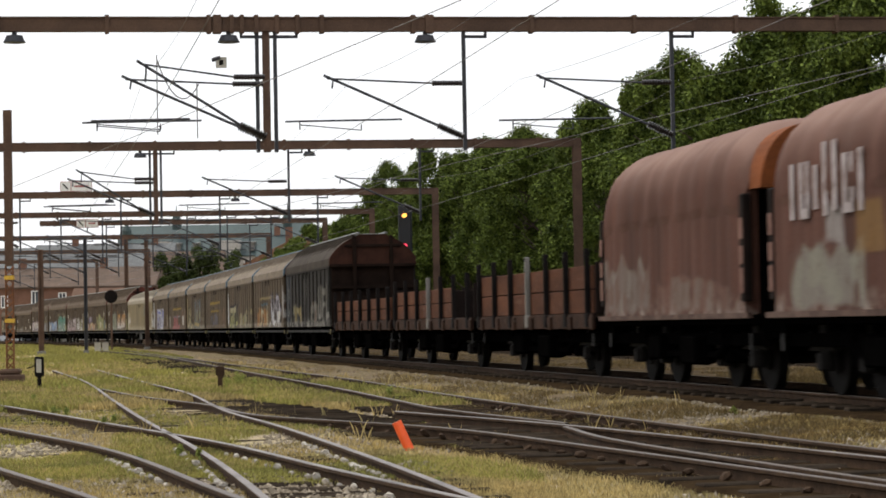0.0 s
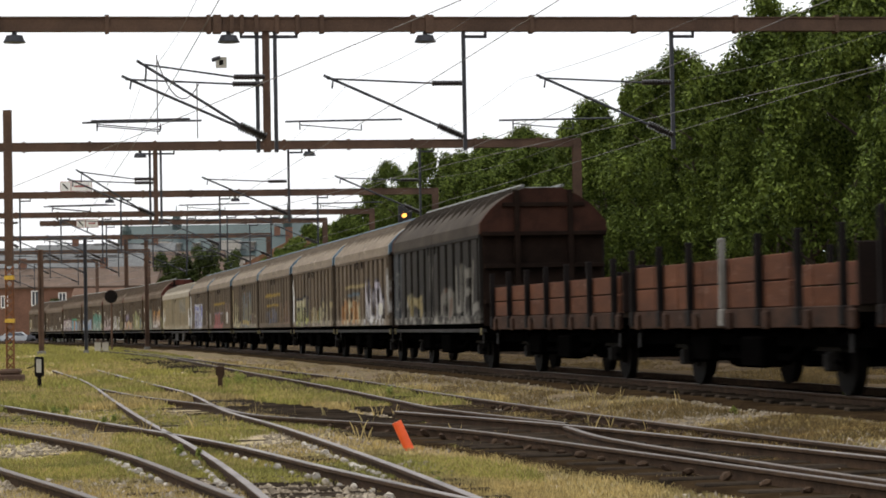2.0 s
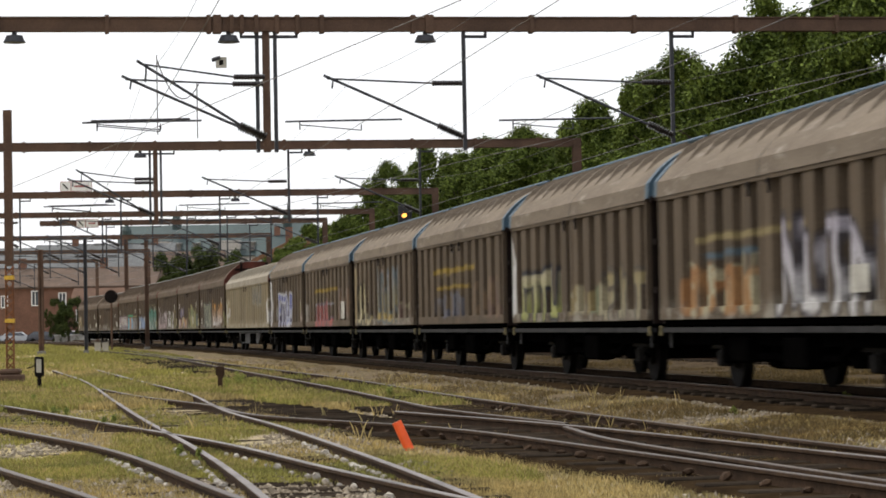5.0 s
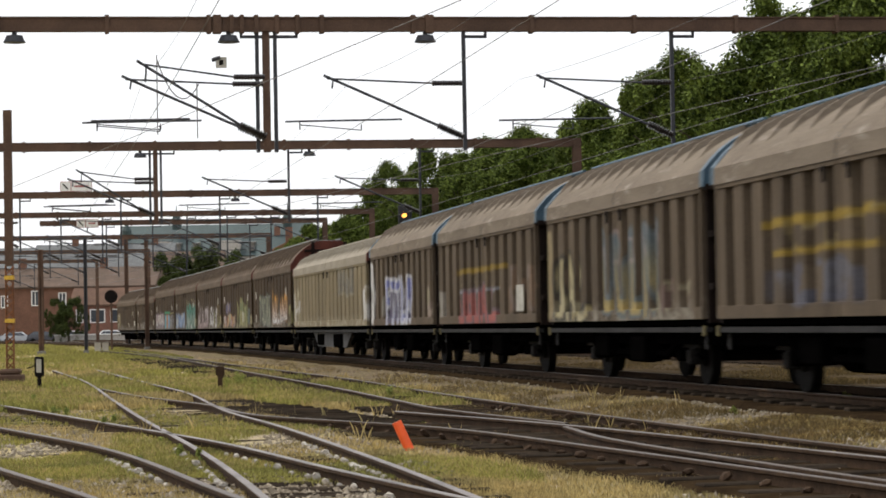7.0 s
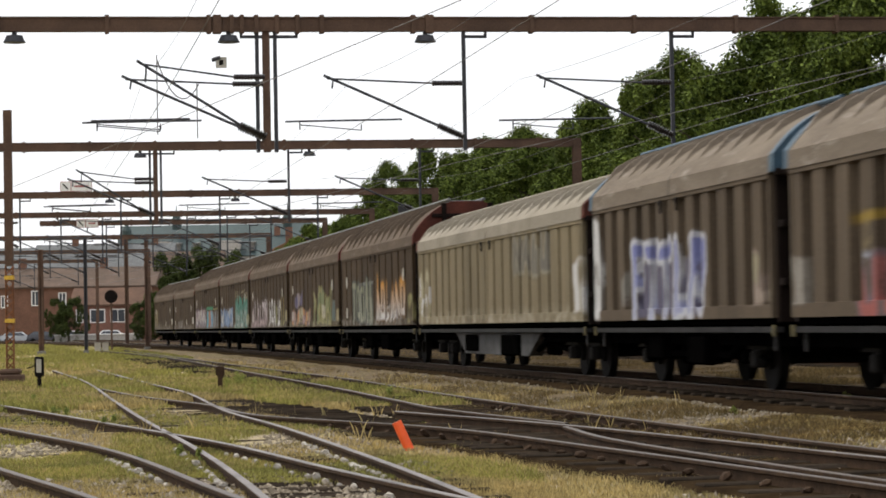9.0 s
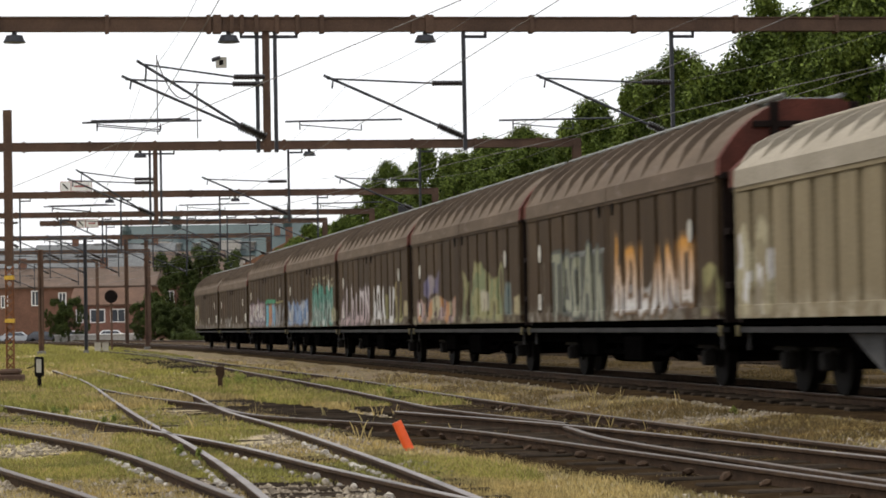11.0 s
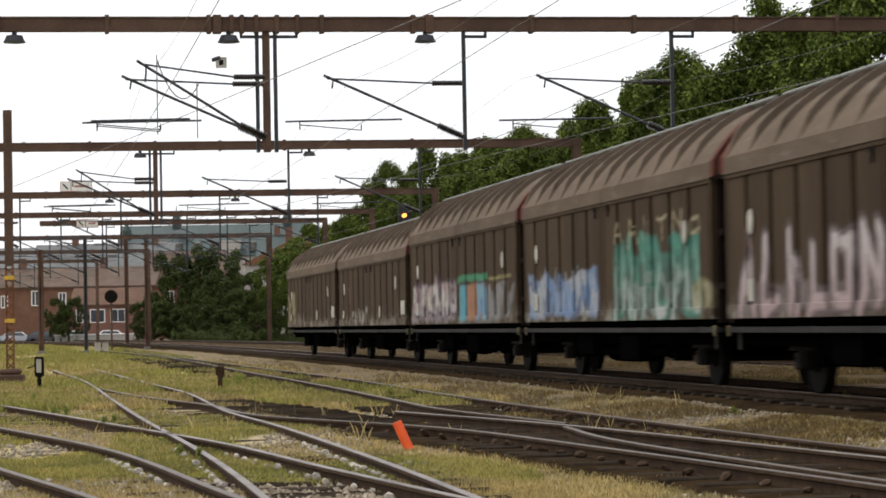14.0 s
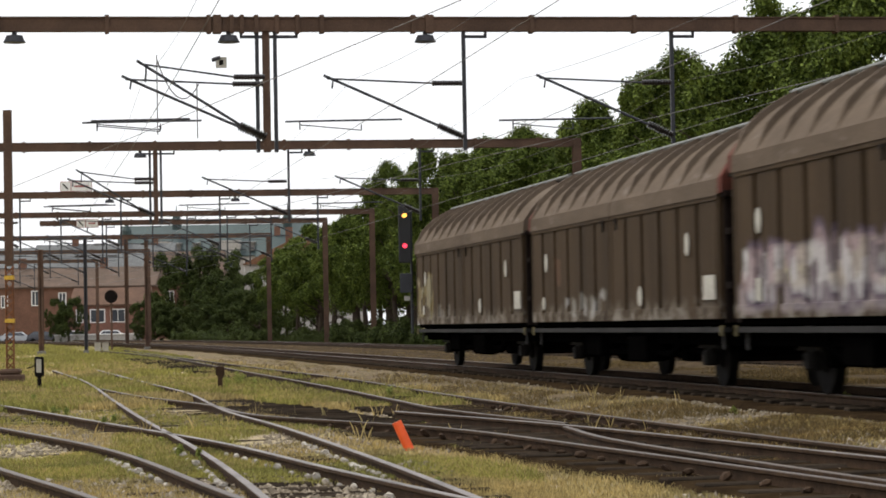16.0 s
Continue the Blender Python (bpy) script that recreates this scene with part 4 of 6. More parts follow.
def make_train():
    hood_wagon("dusty red hooded coil wagon with faded white logo bars", 27.1, 38.8, True)
    hood_wagon("dusty red hooded coil wagon with chalky scuffs", 16.75, 26.3)
    stake_wagon("orange-brown low-sided stake wagon with dark stakes", 4.4, 16.1, 2.1, 3)
    stake_wagon("brown low-sided stake wagon with one pale stake", -8.3, 3.6, 1.95, 3, (0.0, 0.78))
    stake_wagon("reddish low-sided stake wagon next to a van", -21.2, -9.0, 1.85)
    foot = (0.21, 0.19, 0.155)
    pale, grime = (0.2, 0.19, 0.17), (0.14, 0.13, 0.11)
    van("dark grey sliding-wall wagon with a brown braced end", -35.5, -22.0, painted_wall("dark_grey_wall", (0.021, 0.0185, 0.0165), (0.010, 0.009, 0.008), (0.19, 0.18, 0.16)),
        surface("dark_dusty_roof", (0.052, 0.043, 0.035), (0.03, 0.025, 0.021), scale=0.9, rough=0.85), surface("rusty_red_gable", (0.05, 0.022, 0.015), (0.02, 0.0105, 0.008), scale=2, rough=0.85), M_RIDGE, gutter=3.1, top=4.1, pitch=1.08, depth=0.09, duty=0.66, rib_from=4,
        # rusty end with the shade on its front put into the colour
        shaded_end=surface("dark_rusty_end", (0.021, 0.0135, 0.0105), (0.009, 0.0065, 0.0055), scale=1.5, rough=0.9),
        art=[("bar", -6.6, -5.1, 1.2, 3.0, ((0.04, 0.044, 0.05),), 0.7, 3), ("strokes", -6.3, -5.6, 1.4, 2.7, (pale,), 0.5, 31), ("patches", -4.5, -1.7, 1.15, 1.95, (OCHRE, (0.13, 0.12, 0.08), pale, (0.05, 0.05, 0.045)), 0.7, 5), ("strokes", -0.7, 0.1, 1.9, 2.8, (pale,), 0.7, 6),
             ("patches", 1.0, 3.2, 1.2, 2.0, (pale, (0.12, 0.075, 0.055), grime), 0.6, 7), ("letters", 3.2, 6.3, 1.3, 2.35, (pale, grime), 0.7, 9)])
    van("taupe sliding-wall wagon sprayed with white and orange letters", -48.1, -35.9, painted_wall("taupe_wall_a", TAUPE, TAUPE_D, foot), M_ROOF, M_BLUE, M_BLUE, plates=((3.9, 4.6, 1.35, 1.7),), pitch=0.98, depth=0.12, duty=0.5, rib_from=4,
        art=[("bar", -3.6, 2.0, 2.2, 2.36, (OCHRE,), 0.8, 4), ("bar", -3.4, -0.2, 1.95, 2.1, ((0.06, 0.1, 0.13),), 0.8, 8), ("patches", -4.6, -0.1, 1.1, 1.95, ((0.26, 0.14, 0.06), (0.24, 0.12, 0.05), CREAMY), 0.85, 10), ("strokes", -4.4, -0.2, 1.2, 1.9, (CREAMY,), 0.7, 12),
             ("letters", 0.7, 4.8, 1.15, 2.15, (WHITE, (0.05, 0.045, 0.05), (0.3, 0.28, 0.32)), 0.9, 2), ("patches", 5.1, 5.9, 1.4, 2.7, (WHITE, pale), 0.7, 14)])
    van("taupe sliding-wall wagon with green and cream graffiti", -60.5, -48.3, painted_wall("taupe_wall_b", TAUPE, TAUPE_D, foot), M_ROOF, M_BLUE, M_BLUE, pitch=0.98, depth=0.12, duty=0.5, rib_from=4,
        art=[("patches", -5.95, -5.35, 1.2, 2.9, (WHITE, (0.4, 0.39, 0.37)), 1.0, 15), ("letters", -4.9, -1.2, 1.15, 2.0, ((0.24, 0.25, 0.08), BLACK, CREAMY), 0.95, 16), ("patches", -0.4, 2.6, 1.15, 1.8, (CREAMY, (0.12, 0.14, 0.08), OCHRE), 0.7, 17), ("letters", 2.4, 5.6, 1.15, 1.9, (CREAMY, (0.07, 0.06, 0.05), OCHRE), 0.8, 18)])
    van("taupe sliding-wall wagon with yellow stripes and blue paint", -73.1, -60.9, painted_wall("taupe_wall_c", TAUPE, TAUPE_D), M_ROOF, M_BLUE, M_BLUE, pitch=0.98, depth=0.12, duty=0.5, rib_from=4,
        art=[("bar", -3.4, 2.4, 2.27, 2.45, ((0.25, 0.17, 0.03),), 0.85, 4), ("bar", -3.3, 1.4, 1.87, 2.02, ((0.25, 0.17, 0.03),), 0.8, 9), ("strokes", -2.6, 2.0, 2.0, 2.3, (OCHRE,), 0.6, 19), ("patches", -3.4, 1.0, 1.2, 1.85, ((0.1, 0.105, 0.13), (0.085, 0.09, 0.12), TAUPE), 0.7, 20), ("patches", 1.6, 5.6, 1.15, 2.1, ((0.11, 0.07, 0.06), (0.16, 0.11, 0.07), TAUPE), 0.6, 21)])
    van("taupe sliding-wall wagon with worn cream graffiti", -85.3, -73.3, painted_wall("taupe_wall_d", TAUPE, TAUPE_D, foot), M_ROOF, M_BLUE, M_BLUE, pitch=0.98, depth=0.12, duty=0.5, rib_from=4,
        art=[("bar", -5.9, -5.3, 1.1, 2.85, ((0.24, 0.19, 0.11),), 0.9, 22), ("letters", -5.2, -2.2, 1.12, 2.15, ((0.34, 0.3, 0.19), (0.04, 0.036, 0.03), (0.27, 0.23, 0.13)), 0.95, 13), ("patches", -5.3, -2.1, 1.1, 1.5, (CREAMY, (0.05, 0.045, 0.04), OCHRE), 0.6, 23), ("letters", -1.2, 3.0, 1.2, 2.45, ((0.28, 0.21, 0.08), (0.09, 0.105, 0.11), (0.08, 0.1, 0.11)), 0.95, 24), ("strokes", -1.4, 3.4, 2.1, 2.6, (PINK,), 0.5, 47), ("patches", 2.8, 5.0, 1.2, 1.8, ((0.14, 0.09, 0.085), CREAMY, TAUPE), 0.5, 25)])
    van("taupe sliding-wall wagon with red and ochre lettering bars", -98.3, -85.9, painted_wall("taupe_wall_e", TAUPE, TAUPE_D), M_ROOF, M_BLUE, M_BLUE, plates=((3.95, 4.7, 1.3, 1.85),), pitch=0.98, depth=0.12, duty=0.5, rib_from=4,
        art=[("bar", -3.4, 2.6, 2.2, 2.38, ((0.23, 0.155, 0.03),), 0.85, 4), ("strokes", -3.3, 2.4, 1.8, 2.2, (OCHRE,), 0.35, 26), ("bar", -3.2, 1.6, 1.75, 1.88, ((0.25, 0.26, 0.3),), 0.8, 27), ("letters", -3.2, 1.6, 1.15, 1.75, ((0.28, 0.085, 0.07), (0.12, 0.09, 0.1), (0.25, 0.09, 0.08)), 0.85, 28), ("bar", -5.9, -5.3, 1.2, 1.9, ((0.27, 0.25, 0.22),), 0.7, 29), ("patches", 2.7, 5.9, 1.3, 2.3, ((0.2, 0.13, 0.09), (0.19, 0.15, 0.13), TAUPE), 0.5, 30)])
    van("taupe sliding-wall wagon with a large blue and white tag", -110.2, -98.6, painted_wall("taupe_wall_f", TAUPE, TAUPE_D), M_ROOF, M_BLUE, M_BLUE, pitch=0.95, depth=0.12, duty=0.5, rib_from=4,
        art=[("patches", -5.65, -5.0, 1.1, 2.95, (WHITE, (0.38, 0.37, 0.35), WHITE), 1.0, 32), ("patches", -3.5, -2.7, 1.2, 2.0, (WHITE, pale), 0.8, 33), ("bar", -2.6, 1.9, 1.1, 2.05, ((0.11, 0.13, 0.3), (0.13, 0.14, 0.27)), 0.3, 34), ("letters", -2.7, 2.0, 1.15, 2.15, ((0.26, 0.27, 0.38), (0.4, 0.4, 0.42), (0.13, 0.14, 0.3)), 0.95, 35), ("patches", 4.3, 5.4, 1.2, 2.1, ((0.3, 0.24, 0.2), CREAMY, (0.17, 0.13, 0.11)), 0.7, 36)])
    long_van = van("cream long sliding-wall wagon with pale roof and grey tank below", -130.4, -110.5, painted_wall("cream_wall", (0.185, 0.152, 0.098), (0.12, 0.098, 0.062), (0.27, 0.24, 0.18)),
        M_ROOF_PALE, M_RED_END, M_ROOF_PALE, gutter=2.98, top=3.78, axles=(-8.6, -6.8, 6.8, 8.6), group="long wagons", pitch=1.0, depth=0.06, duty=0.7, rib_from=3,
        art=[("patches", -9.75, -7.8, 1.1, 2.5, (WHITE, CREAMY, (0.2, 0.17, 0.11)), 0.8, 37), ("patches", 8.7, 9.75, 1.15, 2.3, (WHITE, (0.36, 0.34, 0.3)), 0.9, 38), ("bar", 2.9, 4.3, 2.1, 2.8, ((0.05, 0.05, 0.052),), 0.7, 39), ("letters", 3.0, 6.6, 2.15, 2.75, ((0.07, 0.066, 0.06), (0.2, 0.18, 0.14), (0.08, 0.07, 0.06)), 0.65, 40)])
    bm = fresh()
    for y in (-1.3, 1.0):
        va = [bm.verts.new((x, yy, z)) for yy in (y, y + 0.3) for x, z in ((-5.0, 0.84), (5.0, 0.84), (3.7, 0.36), (-3.7, 0.36))]
        for f in ((3, 2, 1, 0), (4, 5, 6, 7), (0, 1, 5, 4), (1, 2, 6, 5), (2, 3, 7, 6), (3, 0, 4, 7)):
            bm.faces.new([va[i] for i in f])
    part("side_truss", bm, surface("worn_grey_paint", (0.085, 0.084, 0.084), (0.035, 0.034, 0.034), rough=0.8, scale=2), long_van, "worn grey trapezoid side plate")
    olive, box_cream, mauve = (0.2, 0.19, 0.09), (0.29, 0.25, 0.15), (0.2, 0.17, 0.18)
    art = [[("strokes", -6.2, -5.4, 1.5, 2.2, (pale,), 0.5, 51), ("bar", -4.9, -0.2, 2.28, 2.37, ((0.32, 0.36, 0.36),), 0.9, 52), ("bar", -4.8, -0.3, 1.15, 2.3, ((0.07, 0.075, 0.06),), 0.7, 53), ("letters", -4.9, -0.2, 1.2, 2.25, ((0.26, 0.26, 0.2), (0.06, 0.065, 0.06), (0.2, 0.2, 0.14)), 0.85, 54), ("patches", 0.2, 5.8, 1.15, 1.75, (WHITE, (0.3, 0.3, 0.33), mauve), 0.75, 55), ("letters", 0.3, 5.8, 1.3, 2.25, (WHITE, (0.1, 0.06, 0.03), (0.42, 0.2, 0.04)), 0.9, 56), ("patches", 6.2, 7.2, 1.1, 2.1, (olive, (0.24, 0.22, 0.1)), 0.8, 57)],
           [("patches", -5.4, -3.0, 1.75, 2.4, ((0.1, 0.09, 0.15), (0.13, 0.12, 0.2), mauve), 0.85, 58), ("patches", -6.5, -0.6, 1.1, 1.75, ((0.33, 0.17, 0.08), (0.3, 0.2, 0.16), PINK, (0.12, 0.08, 0.09), CREAMY), 0.85, 59), ("patches", 0.3, 5.4, 1.1, 2.5, (olive, (0.23, 0.22, 0.11), (0.15, 0.17, 0.09)), 0.85, 60), ("bar", 2.5, 3.6, 1.3, 1.8, ((0.34, 0.31, 0.24),), 0.8, 61), ("patches", 5.4, 6.2, 1.2, 2.0, ((0.1, 0.14, 0.14), (0.13, 0.16, 0.15)), 0.7, 62), ("bar", 6.35, 7.1, 1.2, 1.65, (box_cream,), 0.9, 63)],
           [("patches", -6.7, -0.2, 1.1, 1.6, (mauve, (0.26, 0.22, 0.22)), 0.35, 64), ("strokes", -6.6, -5.4, 1.4, 2.5, (PINK,), 0.9, 65), ("letters", -6.6, -0.2, 1.15, 2.05, (PINK, (0.09, 0.07, 0.07), (0.4, 0.36, 0.36)), 0.9, 66), ("letters", 0.4, 3.0, 1.2, 2.1, (WHITE, WHITE), 0.9, 67), ("bar", 2.9, 3.6, 1.2, 1.95, (olive,), 0.7, 68), ("letters", 3.6, 4.7, 1.2, 2.1, (WHITE, WHITE), 0.9, 69), ("letters", 4.7, 6.3, 1.2, 2.1, (olive, OCHRE), 0.9, 70), ("bar", 6.4, 7.1, 1.25, 1.75, (box_cream,), 0.9, 71)],
           [("patches", -6.8, -0.4, 1.1, 2.15, ((0.13, 0.2, 0.33), (0.17, 0.23, 0.33), (0.28, 0.3, 0.33), (0.09, 0.12, 0.19)), 0.8, 72), ("strokes", -6.4, -0.6, 1.2, 2.05, ((0.3, 0.33, 0.38),), 0.6, 73), ("bar", 0.7, 6.4, 1.1, 2.2, ((0.05, 0.06, 0.055), (0.05, 0.15, 0.12)), 0.75, 74), ("letters", 0.7, 6.5, 1.15, 2.25, ((0.36, 0.37, 0.35), (0.05, 0.14, 0.11), (0.06, 0.18, 0.14)), 0.85, 75), ("patches", 0.8, 6.4, 1.1, 2.1, ((0.05, 0.055, 0.05), (0.27, 0.29, 0.27), (0.06, 0.17, 0.13)), 0.4, 91), ("strokes", 0.6, 6.6, 2.4, 2.75, (CREAMY,), 0.85, 76), ("patches", 5.9, 7.1, 1.15, 1.7, (olive, CREAMY), 0.7, 77)],
           [("patches", -7.0, -0.2, 1.1, 1.6, (mauve, (0.17, 0.145, 0.16), (0.24, 0.2, 0.2)), 0.85, 78), ("patches", -6.8, -0.1, 1.5, 2.1, (WHITE, PINK, CREAMY, (0.12, 0.1, 0.1)), 0.85, 79), ("letters", -6.6, -0.2, 1.35, 2.0, (WHITE, (0.08, 0.06, 0.08), PINK), 0.6, 80), ("patches", -6.9, -0.1, 1.45, 2.15, (WHITE, (0.34, 0.3, 0.24), PINK, (0.08, 0.065, 0.07)), 0.55, 92), ("bar", 0.1, 1.2, 1.1, 2.0, ((0.1, 0.27, 0.33),), 0.9, 81), ("bar", 1.2, 2.5, 1.1, 2.0, ((0.3, 0.16, 0.1),), 0.85, 82), ("patches", 2.4, 3.7, 1.1, 2.05, ((0.14, 0.24, 0.36), (0.15, 0.26, 0.32), mauve), 0.9, 83), ("bar", 0.0, 3.8, 2.0, 2.22, ((0.05, 0.2, 0.11),), 0.9, 84), ("patches", 3.8, 6.9, 1.1, 2.05, ((0.16, 0.16, 0.165), (0.2, 0.195, 0.195), (0.12, 0.12, 0.125)), 0.8, 85), ("bar", 3.9, 6.6, 2.0, 2.12, ((0.26, 0.24, 0.11),), 0.8, 86)]]
    words = ["orange and white graffiti", "pink, orange and olive graffiti", "pinkish white block letters", "blue and green graffiti letters", "pink, white and turquoise graffiti"]
    s = -130.75
    for i in range(5):
        van("brown ribbed sliding-wall wagon with " + words[i], s - 14.95, s, painted_wall("brown_wall_%s" % "abcde"[i], BROWN, BROWN_D, (0.17, 0.155, 0.13) if i != 1 else (0.19, 0.175, 0.12)), M_ROOF_BROWN, M_RED_END, M_RIDGE, gutter=3.2, top=4.3, pitch=1.21, depth=0.12, duty=0.82, art=art[i],
            plates=((-5.95, -5.75, 2.25, 2.6), (5.55, 5.75, 2.25, 2.6), (-6.02, -5.76, 1.3, 1.62)))
        s -= 15.13
    for i in range(2):
        van("low brown sliding-wall wagon at the end of the train" if i else "low brown sliding-wall wagon with pale plates", s - 14.55, s, painted_wall("low_wall_%s" % "ab"[i], BROWN, BROWN_D, (0.18, 0.16, 0.135)), M_ROOF_BROWN, M_RED_END if not i else M_ROOF_BROWN, M_RIDGE,
            gutter=2.93, top=4.02, pitch=1.18, depth=0.12, duty=0.82, plates=((-5.6, -5.42, 2.05, 2.4), (5.1, 5.28, 2.05, 2.4), (6.1, 6.75, 1.35, 1.72), (2.0, 2.22, 1.3, 1.62), (-5.9, -5.7, 1.3, 1.55)),
            art=[("patches", -6.9, -4.4, 1.15, 2.4, (CREAMY, OCHRE, BROWN), 0.6, 87), ("patches", -3.8, -1.5, 1.15, 1.6, (pale, BROWN), 0.5, 88)] if i else [("patches", -3.9, -0.4, 1.12, 1.65, ((0.3, 0.29, 0.28), pale, BROWN), 0.75, 89), ("bar", -4.9, -4.2, 1.7, 2.3, ((0.11, 0.06, 0.04),), 0.5, 90)])
        s -= 14.9


# ---- overhead line ----
def insulator(bm, a, b, r=0.1, n=11):
    """A ribbed porcelain body, turned in one piece."""
    a, b = Vector(a), Vector(b)
    q = (b - a).to_track_quat("Z", "Y")
    rings = [(0.0, 0.03)]
    for i in range(n):
        rings += [((i + 0.15) / n, 0.055), ((i + 0.35) / n, r), ((i + 0.75) / n, r * 0.85), ((i + 0.95) / n, 0.055)]
    rings.append((1.0, 0.03))
    rows = []
    for u, k in rings:
        p = a.lerp(b, u)
        rows.append([bm.verts.new(p + q @ Vector((k * math.cos(g * math.pi / 4), k * math.sin(g * math.pi / 4), 0))) for g in range(8)])
    for r0, r1 in zip(rows, rows[1:]):
        for g in range(8):
            bm.faces.new((r0[g], r0[(g + 1) % 8], r1[(g + 1) % 8], r1[g]))
    bm.faces.new(rows[0][::-1])
    bm.faces.new(rows[-1])


def cantilever(w, x, z_beam, low, reach=2.9, double=False):
    """A hanger under the beam with its stay, diagonal tube, steady arm and insulators, reaching to -x."""
    for dx in ((-0.22, 0.0, 0.22) if double else (0.0,)):
        bm = fresh()
        wd = 0.09 if double and dx == 0 else 0.045
        box(bm, (x + dx - wd, -0.05, low - 0.3), (x + dx + wd, 0.05, z_beam - 0.15))
        part("hanger", bm, M_STEEL if double and dx == 0 else M_GREY_STEEL, w, "steel drop post")
    for e in ((-0.6, 0.75) if double else (0.55,)):
        bm = fresh()
        box(bm, (x + min(0, e), -0.04, z_beam - 0.34), (x + max(0, e), 0.04, z_beam - 0.27))
        box(bm, (x + e - 0.03, -0.04, z_beam - 0.34), (x + e + 0.03, 0.04, z_beam - 0.1))
        part("bracket", bm, M_GREY_STEEL, w)
    for k in range(2 if double else 1):
        oy = -0.3 - 0.5 * k
        bm = fresh()
        zt = low + 1.34 + 0.12 * k
        tip = x - 3.42 + 0.35 * k
        rod(bm, (x - 0.85, oy, zt), (tip, oy, zt + 0.12 + 0.2 * k), 0.023, n=6)
        rod(bm, (x - 0.7, oy, low + 0.3), (tip - 0.08, oy, zt + 0.2 + 0.2 * k), 0.034, n=6)
        rod(bm, (x - 1.6 - 0.3 * k, oy, low + 0.46), (x - 4.45 + 0.2 * k, oy, low + 0.42), 0.024, n=6)
        rod(bm, (x - 4.1, oy, low + 0.43), (x - 4.1, oy, low + 0.22), 0.018, n=6)
        rod(bm, (x - 4.1, oy, low + 0.34), (x - 2.6, oy, low + 0.20), 0.013, n=6)
        rod(bm, (x - 2.6, oy, low + 0.20), (x - 2.6, oy, low + 0.34), 0.018, n=6)
        rod(bm, (tip + 0.15, oy, zt + 0.12 + 0.2 * k), (tip + 0.12, oy, zt - 0.12), 0.022, n=6)
        part("cantilever", bm, M_GREY_STEEL, w, "thin grey steel cantilever tubes")
        bm = fresh()
        insulator(bm, (x - 0.72, oy, low + 0.31), (x - 0.08, oy, low + 0.02))
        part("insulator", bm, M_INSULATOR, w, "dark ribbed porcelain insulator")
        bm = fresh()
        insulator(bm, (x - 0.85, oy, zt), (x - 0.1, oy, zt), 0.075)
        part("insulator", bm, M_INSULATOR, w)


def portal(label, x, y, z, left, right, posts, hangers, lamps=(), lean=0.15, double=(), clamps=()):
    """A steel portal over the tracks; x, y is the middle reference, along its own axis."""
    w = thing("catenary_portal", label, "catenary gantry", "steel portals over the tracks")
    w.matrix_basis = pose(x, y, 0, 0, 0, math.degrees(math.atan(lean)))
    bm = fresh()
    half_i = [(-0.14, -0.175), (0.14, -0.175), (0.14, -0.145), (0.1, -0.14), (0.1, 0.14), (0.14, 0.145), (0.14, 0.175), (-0.14, 0.175), (-0.14, 0.145), (-0.1, 0.14), (-0.1, -0.14), (-0.14, -0.145)]
    prism(bm, [(a, z + b) for a, b in half_i], left, right)
    part("beam", bm, M_STEEL, w, "brown steel I-beam")
    bm = fresh()
    box(bm, (-0.05, -0.16, -0.22), (0.05, 0.16, 0.22))
    clamp = part("clamp", bm, M_STEEL, w)
    n = int((right - left) / 2.6)
    for i in range(n):
        (clamp if i == 0 else share(clamp)).location = (left + 1.0 + i * 2.6, 0, z)
    for k in clamps:
        share(clamp).location = (k, 0, z)
    for px_ in posts:
        bm = fresh()
        prism(bm, [(-0.17, -0.17), (-0.14, -0.17), (-0.14, -0.03), (0.14, -0.03), (0.14, -0.17), (0.17, -0.17), (0.17, 0.17), (0.14, 0.17), (0.14, 0.03), (-0.14, 0.03), (-0.14, 0.17), (-0.17, 0.17)], 0.0, z + 0.57)
        bmesh.ops.transform(bm, matrix=Matrix.Translation((px_, 0, -0.4)) @ Matrix.Rotation(radians(-90), 4, "Y"), verts=bm.verts[:])
        part("post", bm, M_STEEL, w, "brown steel H-section post")
    for h in hangers:
        cantilever(w, h, z, z - 2.82, double=h in double)
    for k in lamps:
        bm = fresh()
        rod(bm, (k, 0, z - 0.18), (k, 0, z - 0.28), 0.06, n=8)
        rod(bm, (k, 0, z - 0.42), (k, 0, z - 0.27), 0.26, 0.19, n=14)
        rod(bm, (k, 0, z - 0.44), (k, 0, z - 0.42), 0.27, 0.27, n=14)
        part("yard_lamp", bm, M_GREY_STEEL, w, "grey bell-shaped yard lamp")
    return w


def tube(bm, pts, r, n):
    """One unbroken tube along a line of points."""
    pts = [Vector(p) for p in pts]
    rows = []
    for i, p in enumerate(pts):
        q = (pts[min(i + 1, len(pts) - 1)] - pts[max(i - 1, 0)]).to_track_quat("Z", "Y")
        rows.append([bm.verts.new(p + q @ Vector((r * math.cos(2 * math.pi * g / n), r * math.sin(2 * math.pi * g / n), 0))) for g in range(n)])
    for r0, r1 in zip(rows, rows[1:]):
        for g in range(n):
            bm.faces.new((r0[g], r0[(g + 1) % n], r1[(g + 1) % n], r1[g]))


def wire(name, label, pts, r):
    bm = fresh()
    tube(bm, pts, r, 4)
    ob = part(name, bm, M_WIRE)
    return tagged(ob, label, "overhead wire", "overhead wires")


